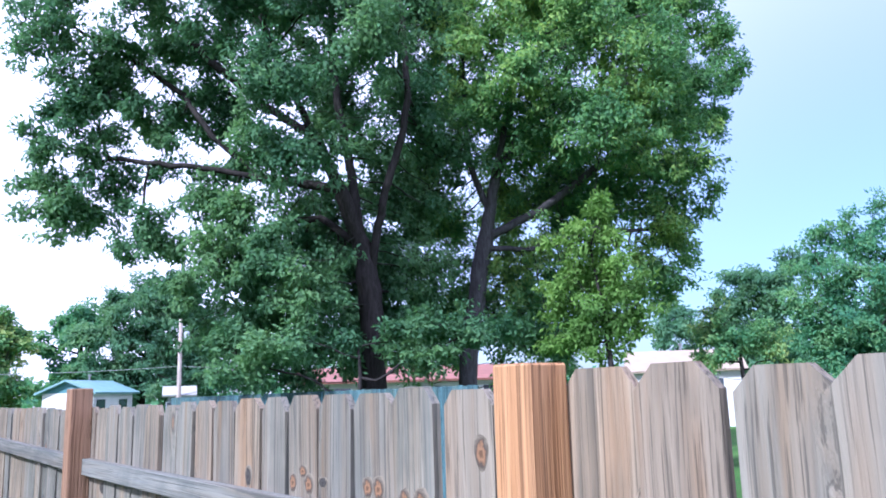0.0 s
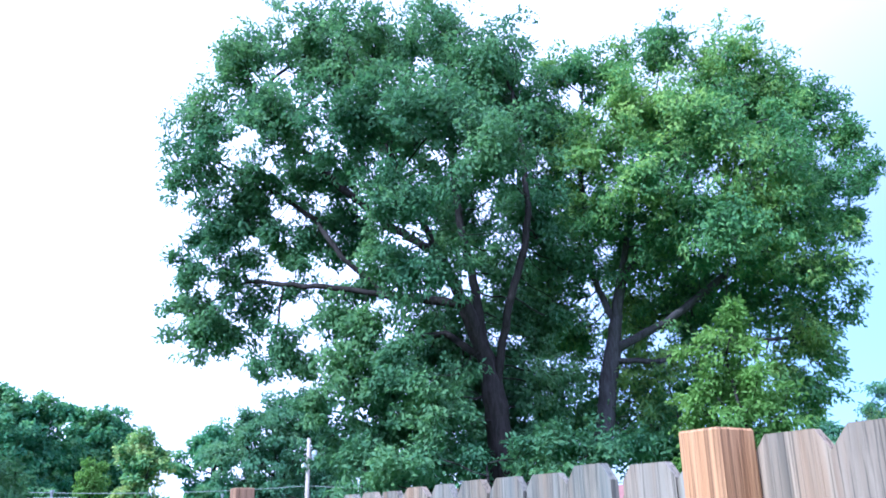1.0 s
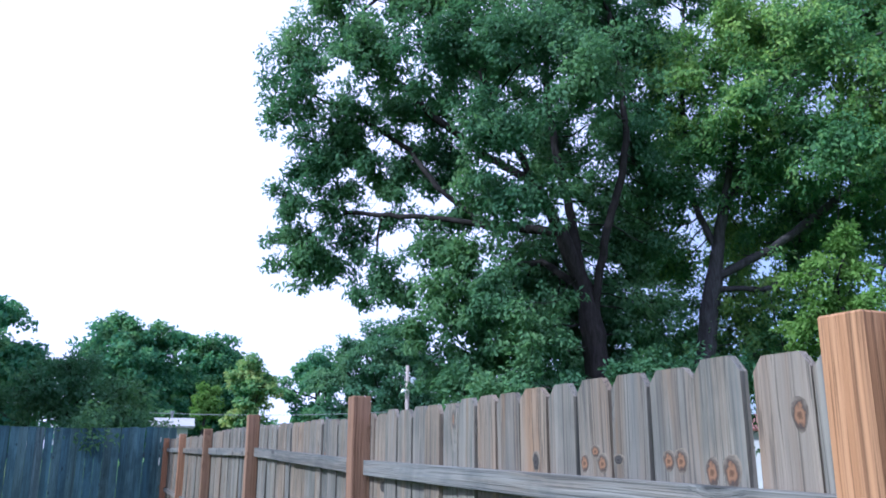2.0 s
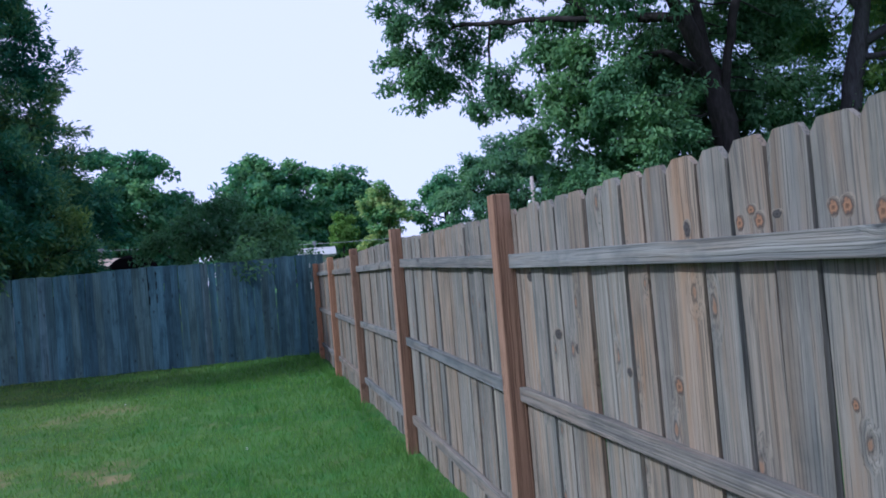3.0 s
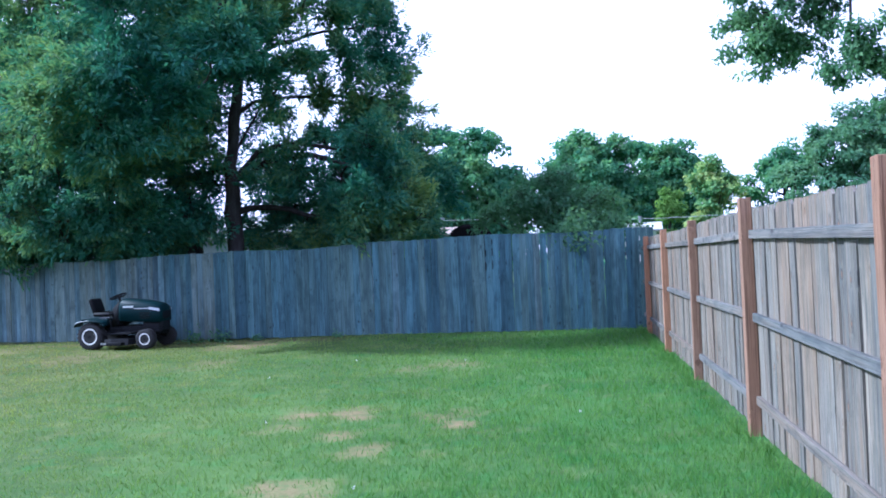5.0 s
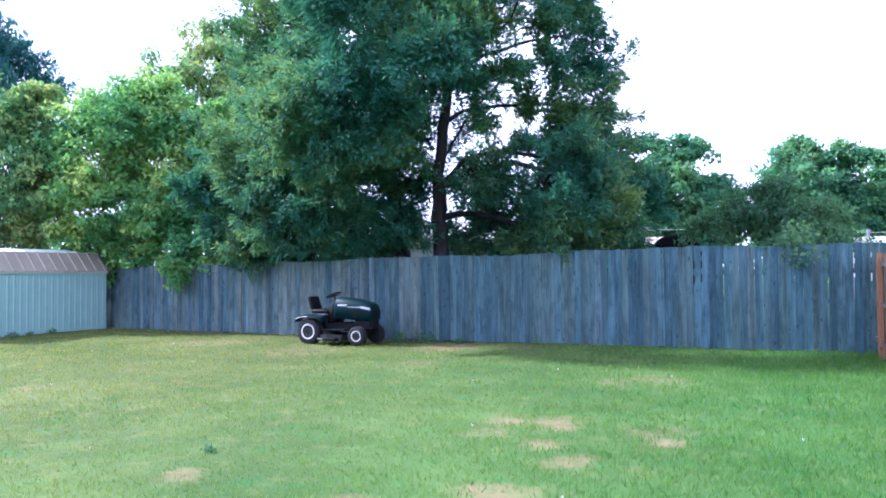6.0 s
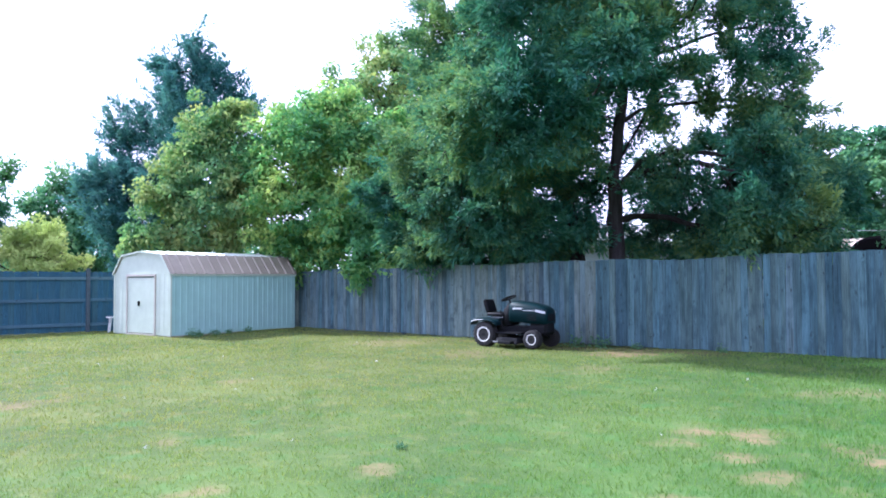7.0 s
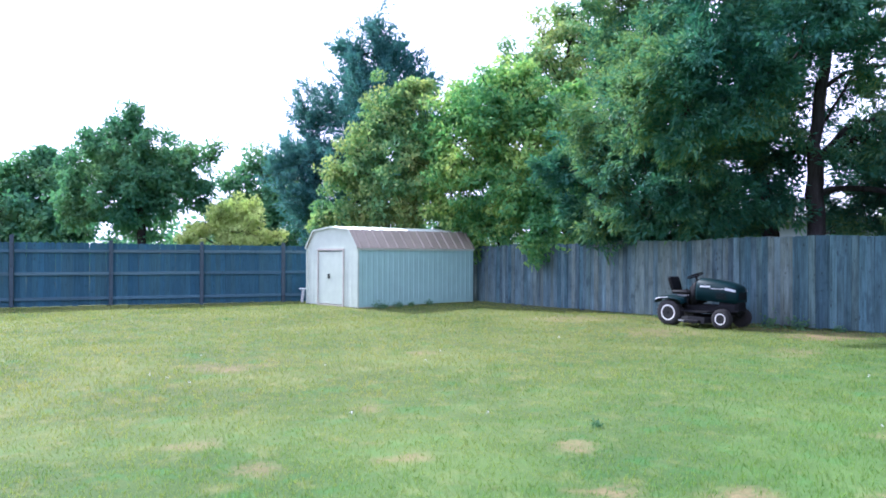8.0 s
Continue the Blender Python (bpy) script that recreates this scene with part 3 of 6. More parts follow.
    part("trunk", limb_mesh("trunk", P, par, radius, wood_mat), wood_mat, ob, "bare trunk with forking limbs")
    n = len(goals)
    k = np.repeat(np.arange(n), rng.poisson(leaves * np.clip(rng.lognormal(0, 0.35, n), 0.4, 2.2)))
    if plume:
        axis = unit(out * np.array([1, 1, 0.6]) + rng.normal(0, 0.4, (n, 3)) + np.array([0, 0, 0.35 - droop]))
        t = rng.uniform(0, 1, len(k)) ** 0.8
        off = rng.normal(0, 1, (len(k), 3)) * (puff * 0.36 * (1.15 - 0.8 * t))[:, None]
        at = goals[k] + axis[k] * (plume * (t - 0.35))[:, None] + off
        at[:, 2] -= droop * 0.5 * plume * t * t
        way = unit(axis[k] + 0.55 * unit(off))
        co, tris = leaf_cards(rng, at, way, leaf_size, leaf_size * width, 0.1, 0.2)
    else:
        off = unit(rng.normal(0, 1, (len(k), 3))) * (1.45 * puff * rng.uniform(0, 1, (len(k), 1)) ** 0.45) * np.array([1.0, 1.0, 0.65])
        co, tris = leaf_cards(rng, goals[k] + off, unit(out[k] + 0.7 * unit(off)), leaf_size, leaf_size * width, droop)
    co[:, 2] = np.maximum(co[:, 2], 0.02)
    part("crown", tri_mesh("crown", co, tris, material), material, ob)
    return ob


tree("elm_tree", "large dark green shade tree with a forked trunk beyond the fence", "tree", (11.0, 16.9), -33,
     [(-6.84, -0.5, 13.94, 1.22), (-8.1, 0.5, 13.06, 1.19), (-8.09, -0.5, 10.99, 0.9), (-5.36, 1, 15.68, 1.55), (-2.96, -1, 14.24, 1.55), (-1.33, 1, 15.55, 1.52), (0.41, -0.5, 13.92, 1.39), (1.22, 1.2, 13.01, 1.54), (-5.34, -1.5, 11.72, 1.38), (-3.33, -2.6, 11.04, 1.35), (-1.36, -2.8, 11.07, 1.46), (0.17, -2.8, 9.72, 1.35), (-6.61, 0.5, 10.77, 1.16), (-5.3, 1.8, 11.55, 1.04), (-7.14, 0, 9.08, 0.88), (-7.74, -0.5, 8.14, 0.65), (-7.56, 0, 6.58, 0.93), (-6.39, 0.5, 7.13, 0.75), (-5.4, -0.3, 5.96, 0.62), (-2.34, -2.6, 8.75, 1.21), (-2.41, -2, 7.4, 1.08), (-4.06, 0, 6.7, 0.92), (-3.27, -0.6, 5.31, 1.21), (-1.6, 1.8, 6.73, 1.43), (-2.5, 0, 3.92, 1.37)]
     + [(0.09, 2.2, 14.4, 1.63), (-2.82, 2.6, 13.16, 1.63), (-4.65, 2.4, 15.59, 1.52), (-0.75, 2.6, 10.21, 1.37), (1.46, 0.4, 9.3, 1.24), (0.99, 2, 7.85, 1.3), (-0.06, 2.2, 5.65, 1.36), (1.23, 0.8, 4.92, 1.27), (-1.15, 1.5, 4.64, 1.31), (-3.33, 0.4, 3.42, 1.06), (0.01, 1.8, 3.46, 1.24), (-1.76, 1.2, 2.75, 1.21), (-4.83, 0, 5.54, 0.47), (-0.9, -2.6, 7.3, 0.78), (-3.69, 1.6, 9.6, 0.91), (2.11, 1.5, 8.5, 1.29), (-4.8, 1, 9.34, 0.84), (-5.42, 0.4, 8.5, 0.57), (-6.01, 0.4, 9.18, 0.67), (-4.15, 1.2, 11.05, 0.83), (-6.73, 0, 7.55, 0.56), (-8.97, 0, 11.79, 0.38), (-8.39, 0, 6.53, 0.35), (-8.08, 0, 7.29, 0.54), (-6.79, 0, 6.33, 0.52), (-5.85, 0, 5.49, 0.39), (-5.2, 0, 5.69, 0.39), (-1.13, 1.6, 5.73, 1.25), (-0.27, 1.8, 3.91, 1.24), (0.79, 1.6, 4.16, 1.24), (-2.36, -1.2, 5.24, 0.96), (-1.4, -1.6, 4.23, 1.06), (1.39, 1.6, 6.75, 1.11), (-2.95, -1, 6.28, 0.7), (-4.46, -0.2, 4.5, 0.58), (0.04, 1.4, 8.37, 0.92), (0.53, 1.4, 6.89, 0.78), (-0.39, 2, 7.4, 0.77), (-3.53, 0.8, 7.91, 0.66), (-6.77, 0.2, 9.63, 0.61), (-6.19, 0.6, 10.1, 0.62), (-7.44, 0, 9.92, 0.58), (-6.45, 0.2, 8.39, 0.44), (-4.36, 1.6, 9.98, 0.67), (-8.01, 0.2, 9.27, 0.49), (-1.38, 2, 10.91, 1.19), (-5, 0.4, 7.6, 0.4), (1.13, 1.6, 10.82, 1)],
     0.145, LEAF_ELM, 0.32, per=30, leaves=25, puff=0.20, width=0.52, droop=0.5, lump=0.3, low=1.2, seed=11,
     stems=[[(0.11, 0, -0.15), (0.11, 0, 2.78), (0.01, 0, 4.41), (-0.17, 0, 5.55)],
            [(-0.17, 0, 5.55), (-0.7, -0.4, 6.94), (-1.33, -0.8, 8.19), (-1.95, -1, 9.53), (-2.52, -1.2, 10.91), (-3.33, -1, 12.75)],
            [(-0.17, 0, 5.55), (-0.46, 0.5, 7.79), (-0.78, 0.8, 9.54), (-0.97, 0.6, 11.18), (-0.92, 0.4, 13.42)],
            [(0.03, 0, 4.83), (0.42, -0.5, 6.87), (0.83, -0.6, 8.18), (1.03, -0.6, 9.26), (0.98, -0.6, 11.21), (0.7, -0.3, 13.3)],
            [(-0.7, -0.4, 6.94), (-1.82, -0.2, 7.18), (-2.65, 0, 7.34), (-3.85, 0, 7.58), (-5.52, 0, 7.77), (-6.5, 0.2, 7.95), (-7.25, 0.2, 7.55)],
            [(-1.33, -0.8, 8.19), (-2.69, 0.2, 9.39), (-4.2, 0.6, 10.8), (-5.16, 0.4, 11.81), (-6.61, 0, 13.12)],
            [(-2.65, 0, 7.34), (-3.99, 0.2, 8.54), (-4.81, 0.6, 9.79), (-6.29, 0.5, 10.84), (-7.47, 0, 11.37)],
            [(-5.52, 0, 7.77), (-5.57, 0.1, 7.23), (-5.61, 0, 6.44)],
            [(-0.17, 0, 5.55), (-1.23, 0.8, 6.49), (-2.25, 0.4, 6.28), (-3.37, 0, 5.64)]])
tree("ash_tree", "tall yellow-green shade tree with grey limbs beyond the fence", "tree", (13.9, 17.2), -39,
     [(0.91, 0, 14.97, 0.95), (3.21, 0.4, 15.45, 1.03), (4.79, 0, 14.51, 1.32), (2.05, -1.6, 12.59, 1.32), (3.65, -2, 11.69, 1.45), (6.21, 0.8, 14.04, 1.29), (7.03, 0, 12.66, 1.13), (7.89, 0, 11.67, 0.81), (4.88, -2.2, 10.4, 1.5), (6.87, -0.6, 10.28, 1.23), (8.27, 0.2, 10.67, 0.61), (0.73, -1.4, 11.6, 1.3), (2.28, -2.2, 9.92, 1.38), (5.58, -1.4, 8.69, 1.44), (3.62, -2.2, 8.71, 1.36), (7.51, 0.6, 9.44, 0.75), (6.58, 0, 7.66, 1.18), (5.16, 0.8, 7.65, 1.46), (6.28, 0.2, 6.17, 1.08), (5.54, 0, 4.89, 0.94), (1.62, 0.8, 9.08, 1.36), (0.19, 1.2, 10.98, 1.33), (3.35, 1.8, 8.4, 1.42), (7.27, 0, 6.91, 0.4), (5.99, 0, 4.65, 0.46)]
     + [(3.41, 2, 13.39, 1.72), (6.09, 2, 13.92, 1.57), (5.95, 2.2, 10.15, 1.49), (3.8, 1.6, 6.94, 1.3), (1.96, 2, 7.48, 1.23), (1.99, 1, 5.28, 1.49), (-0.27, 2, 6.91, 1.22), (0.21, 1.4, 4.46, 1.42), (1.68, 1.2, 3.46, 1.41), (4.32, 1.5, 4.94, 1.2), (-0.97, 1.6, 3.57, 1.34), (2.88, 1.2, 3.42, 1.33), (1.8, 0.6, 15.03, 0.9), (0.07, 0.4, 12.92, 1.24), (-0.08, 0.4, 14.72, 0.84), (0.9, -0.6, 9.51, 1.13), (-0.88, 1, 7.4, 1.18), (2.7, -0.6, 9.04, 1.13)],
     0.155, LEAF_ASH, 0.26, per=30, leaves=25, puff=0.21, width=0.46, droop=0.5, lump=0.3, low=1.6, seed=12,
     stems=[[(0.19, 0, -0.15), (0.43, 0, 2.83), (0.8, 0, 5.17), (1.2, 0, 7.03)],
            [(1.2, 0, 7.03), (1.64, -0.2, 9.26), (2.03, -0.4, 10.71), (2.66, -0.3, 13.05)],
            [(1.41, 0, 8), (1.97, 0.2, 8.86), (3.1, 0.4, 10.41), (4.45, 0.2, 12.57)],
            [(1.02, 0, 6.09), (2.54, 0.2, 6.84), (4.22, 0.3, 8.07), (5.97, 0.1, 9.04)],
            [(1.18, 0, 6.72), (0.59, 0.3, 8.48), (0.54, 0.2, 11.09), (0.74, 0, 13.8)],
            [(0.99, 0, 5.78), (2.22, -0.3, 5.66), (3.86, -0.4, 6.17), (5.66, 0, 6.16)]], wood_mat=BARK_GREY)
tree("young_tree", "small bright yellow-green young tree", "tree", (13.1, 11.0), -51,
     [(-0.22, 0, 5.51, 0.47), (-0.55, -0.2, 5.03, 0.49), (-0.03, 0.2, 4.94, 0.55), (-0.38, 0, 4.25, 0.64), (-0.79, 0.2, 4.19, 0.49), (0.17, -0.2, 3.95, 0.54), (0.55, 0, 3.73, 0.44), (-0.32, 0, 3.46, 0.67), (0.6, 0.1, 3.36, 0.39), (-0.97, 0.2, 3.57, 0.49), (-0.4, 0, 2.87, 0.63), (0.33, 0.1, 2.95, 0.49), (-0.99, 0.1, 2.9, 0.55)],
     0.13, LEAF_YOUNG, 0.06, per=29.8, leaves=24, puff=0.16, width=0.5, low=0.6, seed=13)
tree("cedar_tree", "dark green cedar tree with sparse level limbs behind the fence", "tree", (-8.3, 18.3), 29,
     [(3.85, 0, 7.77, 0.88), (2.29, -1, 7.61, 0.63), (1.02, -1.4, 7.23, 0.63), (4.24, 0.4, 6.81, 0.74), (2.62, -1.2, 6.41, 0.59), (1.32, -1.8, 6.2, 0.51), (3.81, 0, 5.51, 0.86), (2.39, -0.4, 5.59, 0.52), (4.35, 0, 4.49, 0.86), (3.54, 0.4, 4.16, 0.92), (5.05, 0.2, 3.48, 0.75), (4.04, 0, 3.12, 0.97), (2.84, 0.5, 3.39, 0.77), (1.85, 1.4, 2.89, 0.79), (2.83, -1.6, 2.17, 0.82), (-0.52, -1.8, 6.74, 0.8), (-0.87, -2, 5.48, 0.59), (0.14, -2.2, 6.74, 0.65), (4.45, 0, 6.35, 0.33), (4.6, 0, 5.5, 0.27), (2.24, -0.2, 2.37, 0.71), (1.17, 1.8, 3.46, 0.62), (0.43, -2.2, 5.67, 0.54), (3.64, -0.8, 2.25, 0.56)]
     + [(2.12, 0, 9.22, 1.3), (0.48, -0.8, 9.48, 1.24), (1.59, 0, 11.08, 1.26), (0.91, 0, 12.53, 1.05), (3.35, 0.4, 8.92, 0.94), (4, 2, 5.15, 0.81), (-0.3, 1.4, 9.35, 1.12), (2.11, -1.9, 1.6, 0.47), (-0.87, 0.8, 3.69, 0.5), (2.3, 1.2, 5.18, 0.34), (0.85, 1.6, 4.21, 0.61), (1.36, -0.6, 3.78, 0.47), (-0.83, 1.2, 5.07, 0.51), (1.06, 1.2, 2.37, 0.9), (-0.38, 1.6, 2.71, 0.61), (2.2, 1, 2.05, 0.75), (1.2, 1.8, 5.76, 0.47), (-0.01, 0, 8.11, 0.89), (-0.56, -5.3, 5.56, 0.7), (0.03, -5.2, 5.89, 0.5), (2.62, -3.4, 4.13, 0.63), (2.83, -3, 3.18, 0.69), (-0.09, -4.2, 7.49, 1.07), (1.11, -3.8, 8.08, 1.12), (2.6, 0.6, 4.93, 0.45), (3.27, 0.4, 5.03, 0.66), (1.9, 0.8, 3.65, 0.45), (3.37, -1.6, 3.9, 0.67), (2.67, 0.5, 2.03, 0.65), (-0.65, 1, 7.71, 0.86), (-0.81, 0.6, 8.76, 0.92), (-0.42, 1.4, 6.46, 0.62), (-1.02, 1.2, 7.02, 0.71), (-0.43, 0.8, 3.46, 0.47), (-0.59, 1.5, 4.74, 0.4), (-0.27, 1.5, 5.65, 0.46), (1.21, 1.5, 9.06, 0.97), (1.34, 1.6, 6.79, 0.63), (3.39, 1.6, 2.81, 0.94), (4.62, 1.2, 2.62, 0.78), (5.21, 0.8, 2.59, 0.62), (2.52, 2.2, 2.32, 0.57), (3.91, 1.8, 3.58, 0.95), (4.87, 1, 3.93, 0.78), (4.85, 0.6, 2.15, 0.52), (0.83, 0.8, 5.16, 0.27), (0.96, -0.6, 4.22, 0.3), (-0.54, -0.8, 4.57, 0.3), (0.54, 1.2, 4.88, 0.24), (1.7, 0.8, 5.05, 0.3), (1.8, -0.8, 3.73, 0.36), (-0.57, 0.8, 4.05, 0.35), (0.48, -0.6, 3.45, 0.36), (2.66, 1.2, 4.8, 0.37), (1.35, 1, 3.61, 0.39), (0.95, -0.8, 5.38, 0.28), (2.11, 0.6, 5.88, 0.39), (-0.64, 0.6, 5.62, 0.35), (2.92, 0.8, 4.08, 0.33), (-0.81, -1, 5.03, 0.38), (-0.53, -0.6, 4.11, 0.36), (-0.76, -1, 4.43, 0.4), (-0.39, 0.4, 3.57, 0.34), (3.59, -2.8, 2.77, 0.63), (3.25, -3.2, 3.56, 0.57), (2.15, -2.8, 2.43, 0.59), (3.22, -2.6, 2.12, 0.43), (4.09, -2.4, 2.43, 0.39), (2.42, -3.6, 2.84, 0.52), (-0.17, 1, 5.1, 0.27), (-0.68, -0.5, 2.59, 0.33)],
     0.14, LEAF_CEDAR, 0.20, wood_mat=BARK_CEDAR, plume=0.55, per=30, leaves=52, puff=0.29, width=0.36, droop=0.02, core=0.1, rise=-0.05, low=1.7, seed=14,
     stems=[[(0.02, 0, -0.15), (0.04, 0, 2.05), (0, 0, 4.01), (0.22, 0, 6.12), (0.45, 0, 8.25), (0.66, 0, 10.38), (0.84, 0, 12.82)],
            [(0, 0, 4.01), (0.42, 0.2, 4.89), (0.84, 0.3, 5.61), (1.73, 0.4, 6.49), (2.76, 0.5, 6.93)],
            [(0.03, 0, 3.73), (0.67, 0.2, 4.39), (1.68, 0.3, 4.63), (2.79, 0.2, 4.46), (3.77, 0.2, 4.27)],
            [(0.04, 0, 3.59), (0.89, -0.2, 4.12), (1.84, -0.3, 4.23), (2.82, -0.2, 4.02), (3.94, -0.1, 3.39)],
            [(0.02, 0, 4.01), (-0.43, -0.2, 4.44), (-1.05, -0.4, 4.8), (-1.61, -0.6, 4.84)],
            [(0.15, 0, 5.42), (1.08, 0, 5.69), (2.37, 0.1, 5.84), (3.66, 0.2, 5.7)],
            [(0.25, 0, 6.41), (1.19, -0.3, 6.95), (2.28, -0.4, 7.25), (3.64, 0, 7.63)],
            [(0.19, 0, 5.98), (-0.34, -0.4, 6.45), (-0.91, -0.8, 6.77)],
            [(0.03, 0, 2.89), (0.97, 0.5, 3.06), (2.19, 0.2, 2.74), (3.28, -0.4, 2.28)],
            [(0.41, 0, 7.96), (1.27, 0, 8.52), (2.54, 0, 8.93)]])
tree("cedar_tree", "dense drooping green cedar tree behind the fence", "tree", (-9.5, 18.7), 29,
     [(-3.34, 0, 7.96, 0.95), (-2.18, -1, 7.99, 1.1), (-3.65, 0, 6.7, 1), (-2.08, -1.8, 6.37, 1.17), (-0.86, -1.4, 6.87, 1.06), (-3.23, -0.6, 5.25, 1.1), (-1.76, -2, 4.91, 1.14), (-0.68, -1.6, 5.31, 0.83), (-4.33, 0, 4.49, 0.99), (-3.06, -1, 3.85, 1.07), (-1.64, -2, 3.58, 1.06), (-3.92, -0.4, 2.92, 0.84), (-2.55, -1.4, 2.56, 0.79), (-1.25, -1.6, 2.6, 0.81), (-0.51, -1.2, 4, 0.64), (-4.85, 0.4, 3.58, 0.76), (-3.78, 0, 8.34, 0.47), (-2.57, 1.5, 5.95, 1.12), (-4.13, 1.2, 4.35, 0.94), (-0.96, 0, 9.49, 1.41), (-2.44, 0, 9.51, 1.1), (-1.53, 0, 11.3, 1.46), (-1.07, 0, 12.94, 1.17), (-4.6, 0.2, 2.6, 0.6), (-0.34, -0.8, 2.63, 0.48)]
     + [(-1.37, -5.2, 5.38, 0.97), (-2.05, -5, 4.48, 0.81), (-1.39, -4.6, 4.09, 0.64), (-3.04, -3, 5.31, 0.75), (-1.35, -5.2, 6.93, 1.07), (-0.74, -3.5, 8.63, 1.05), (-2.78, -4.4, 4.2, 0.73), (-1.74, -4.5, 3.82, 0.62), (-1.05, -4.4, 4.17, 0.54), (-0.7, -4.8, 4.56, 0.63), (-4.03, 0.4, 2.15, 0.66), (-2.82, 0.2, 2.06, 0.68), (-1.71, 0.2, 2.12, 0.68), (-0.75, 0.4, 2.11, 0.51), (-0.14, 0.8, 7.32, 0.72), (-0.14, 0.5, 8.76, 0.89), (-0.47, 1, 5.05, 0.59), (-0.29, -0.6, 5.79, 0.52), (-3.54, 1.4, 2.8, 0.94), (-2.29, 1.6, 3.11, 0.95), (-1.03, 1.4, 3.24, 0.78), (-2.62, 2, 4.43, 1.13), (-1.17, 1.8, 4.55, 0.8), (-4.17, 1.4, 2.18, 0.63), (-2.78, 1.6, 2.09, 0.63), (-1.36, 1.6, 2.15, 0.63), (-0.24, 1.8, 2.3, 0.48)],
     0.14, LEAF_CEDAR, 0.20, wood_mat=BARK_CEDAR, plume=0.6, per=27, leaves=62, puff=0.31, width=0.36, droop=0.12, core=0.2, rise=-0.05, low=1.7, seed=15,
     stems=[[(0.01, 0, -0.15), (0, 0, 2.02), (-0.27, 0, 3.71), (-0.45, 0, 5.62), (-0.54, 0, 7.85), (-0.73, 0, 10.39), (-0.92, 0, 12.94)],
            [(-0.3, 0, 3.85), (-1.03, -0.4, 4.11), (-1.89, -0.6, 3.95), (-2.73, -0.8, 3.65)],
            [(-0.36, 0, 4.74), (-1.3, -0.4, 5.27), (-2.45, -0.5, 5.26), (-3.48, -0.3, 5.17)],
            [(-0.44, 0, 5.92), (-1.43, -0.4, 6.57), (-2.58, -0.5, 6.71), (-3.63, -0.1, 6.68)],
            [(-0.51, 0, 7.4), (-1.42, -0.3, 7.92), (-2.58, -0.3, 7.93), (-3.49, 0, 7.89)],
            [(-0.27, 0, 3.41), (-1.04, -0.3, 3.11), (-2.19, -0.5, 2.82), (-3.66, -0.2, 2.85)],
            [(0, 0, 2.24), (0.26, -0.3, 2.94), (0.4, -0.4, 3.66)]])
tree("maple_tree", "bushy bright green maple tree behind the shed", "tree", (-17.8, 18.2), 43,
     [(-0.3, 0, 6.51, 1.05), (-1.41, 0.2, 6.34, 0.88), (-0.93, -0.6, 5.11, 1.16), (0.08, 0, 5.57, 1.04), (-1.52, -0.3, 4.13, 1.03), (-0.37, -0.6, 4.03, 1.01), (-1.2, -0.2, 2.96, 0.85), (0.02, 0, 2.71, 0.96), (0.5, 0.4, 6.97, 0.66), (-0.74, 0.4, 2.47, 0.81), (-2.06, 0.4, 5.23, 0.91), (-1.75, 0.2, 2.89, 0.81)],
     0.15, LEAF_MAPLE, 0.14, per=26.2, leaves=34, puff=0.24, width=0.6, seed=16, low=0.5)
tree("maple_tree", "bright yellow-green maple tree hanging over the back fence", "tree", (-16.0, 19.2), 37,
     [(-0.97, 0, 5.7, 1.03), (-0.21, 0, 4.84, 1.16), (-1.43, -0.5, 4.27, 0.79), (-1.63, -1, 3.09, 0.71), (-0.54, -0.4, 3.43, 1), (-0.72, -1.4, 1.98, 0.66), (0.3, -0.8, 2.4, 0.74), (-1.18, -0.6, 2.58, 0.68), (0.12, 0.4, 5.96, 0.9), (0.63, 0.4, 4.02, 0.89), (-1.07, -2, 1.66, 0.35), (-0.15, -1.8, 1.76, 0.39)],
     0.15, LEAF_MAPLE, 0.14, per=26.2, leaves=34, puff=0.22, width=0.6, seed=37, low=0.5)
tree("pear_tree", "olive grey-green bushy tree behind the shed", "tree", (-19.3, 18.3), 47,
     [(-2.37, 0, 5.89, 1.24), (-3.25, 0.2, 5.41, 0.91), (-1.79, 0.2, 6.65, 0.72), (-1.82, -0.3, 4.73, 1.11), (-4.01, 0, 3.86, 0.86), (-2.69, -0.4, 3.76, 1.25), (-1.34, 0, 3.9, 0.75), (-4.44, -0.2, 2.96, 0.71), (-3.28, 0, 2.84, 0.93), (-1.9, -0.2, 2.8, 0.92), (-3.51, 0, 4.55, 0.75), (-2.07, 0, 6.95, 0.34), (-4.9, 0, 2.59, 0.41)],
     0.15, LEAF_PEAR, 0.12, per=26.2, leaves=34, puff=0.22, width=0.55, seed=36, low=0.5)
tree("oak_tree", "large olive green oak tree behind the cedars", "tree", (-26.5, 33.1), 38,
     [(-1.6, -1, 12.39, 1.44), (0.02, 0, 13, 1.79), (-2.66, 0, 11.24, 1.47), (-0.61, -1.5, 10.43, 1.82), (-3.57, 0.5, 10.21, 1.23), (1.14, 0.5, 12.72, 1.87), (1.7, 0, 10.21, 2.43), (-2.39, 0, 9.24, 2.12), (-0.08, 0, 7.8, 2.41), (-1.22, 0.4, 13.68, 0.94)],
     0.25, LEAF_PEAR, 0.3, per=5, leaves=31, puff=0.4, width=0.6, seed=17, skirt=True, low=1.0)
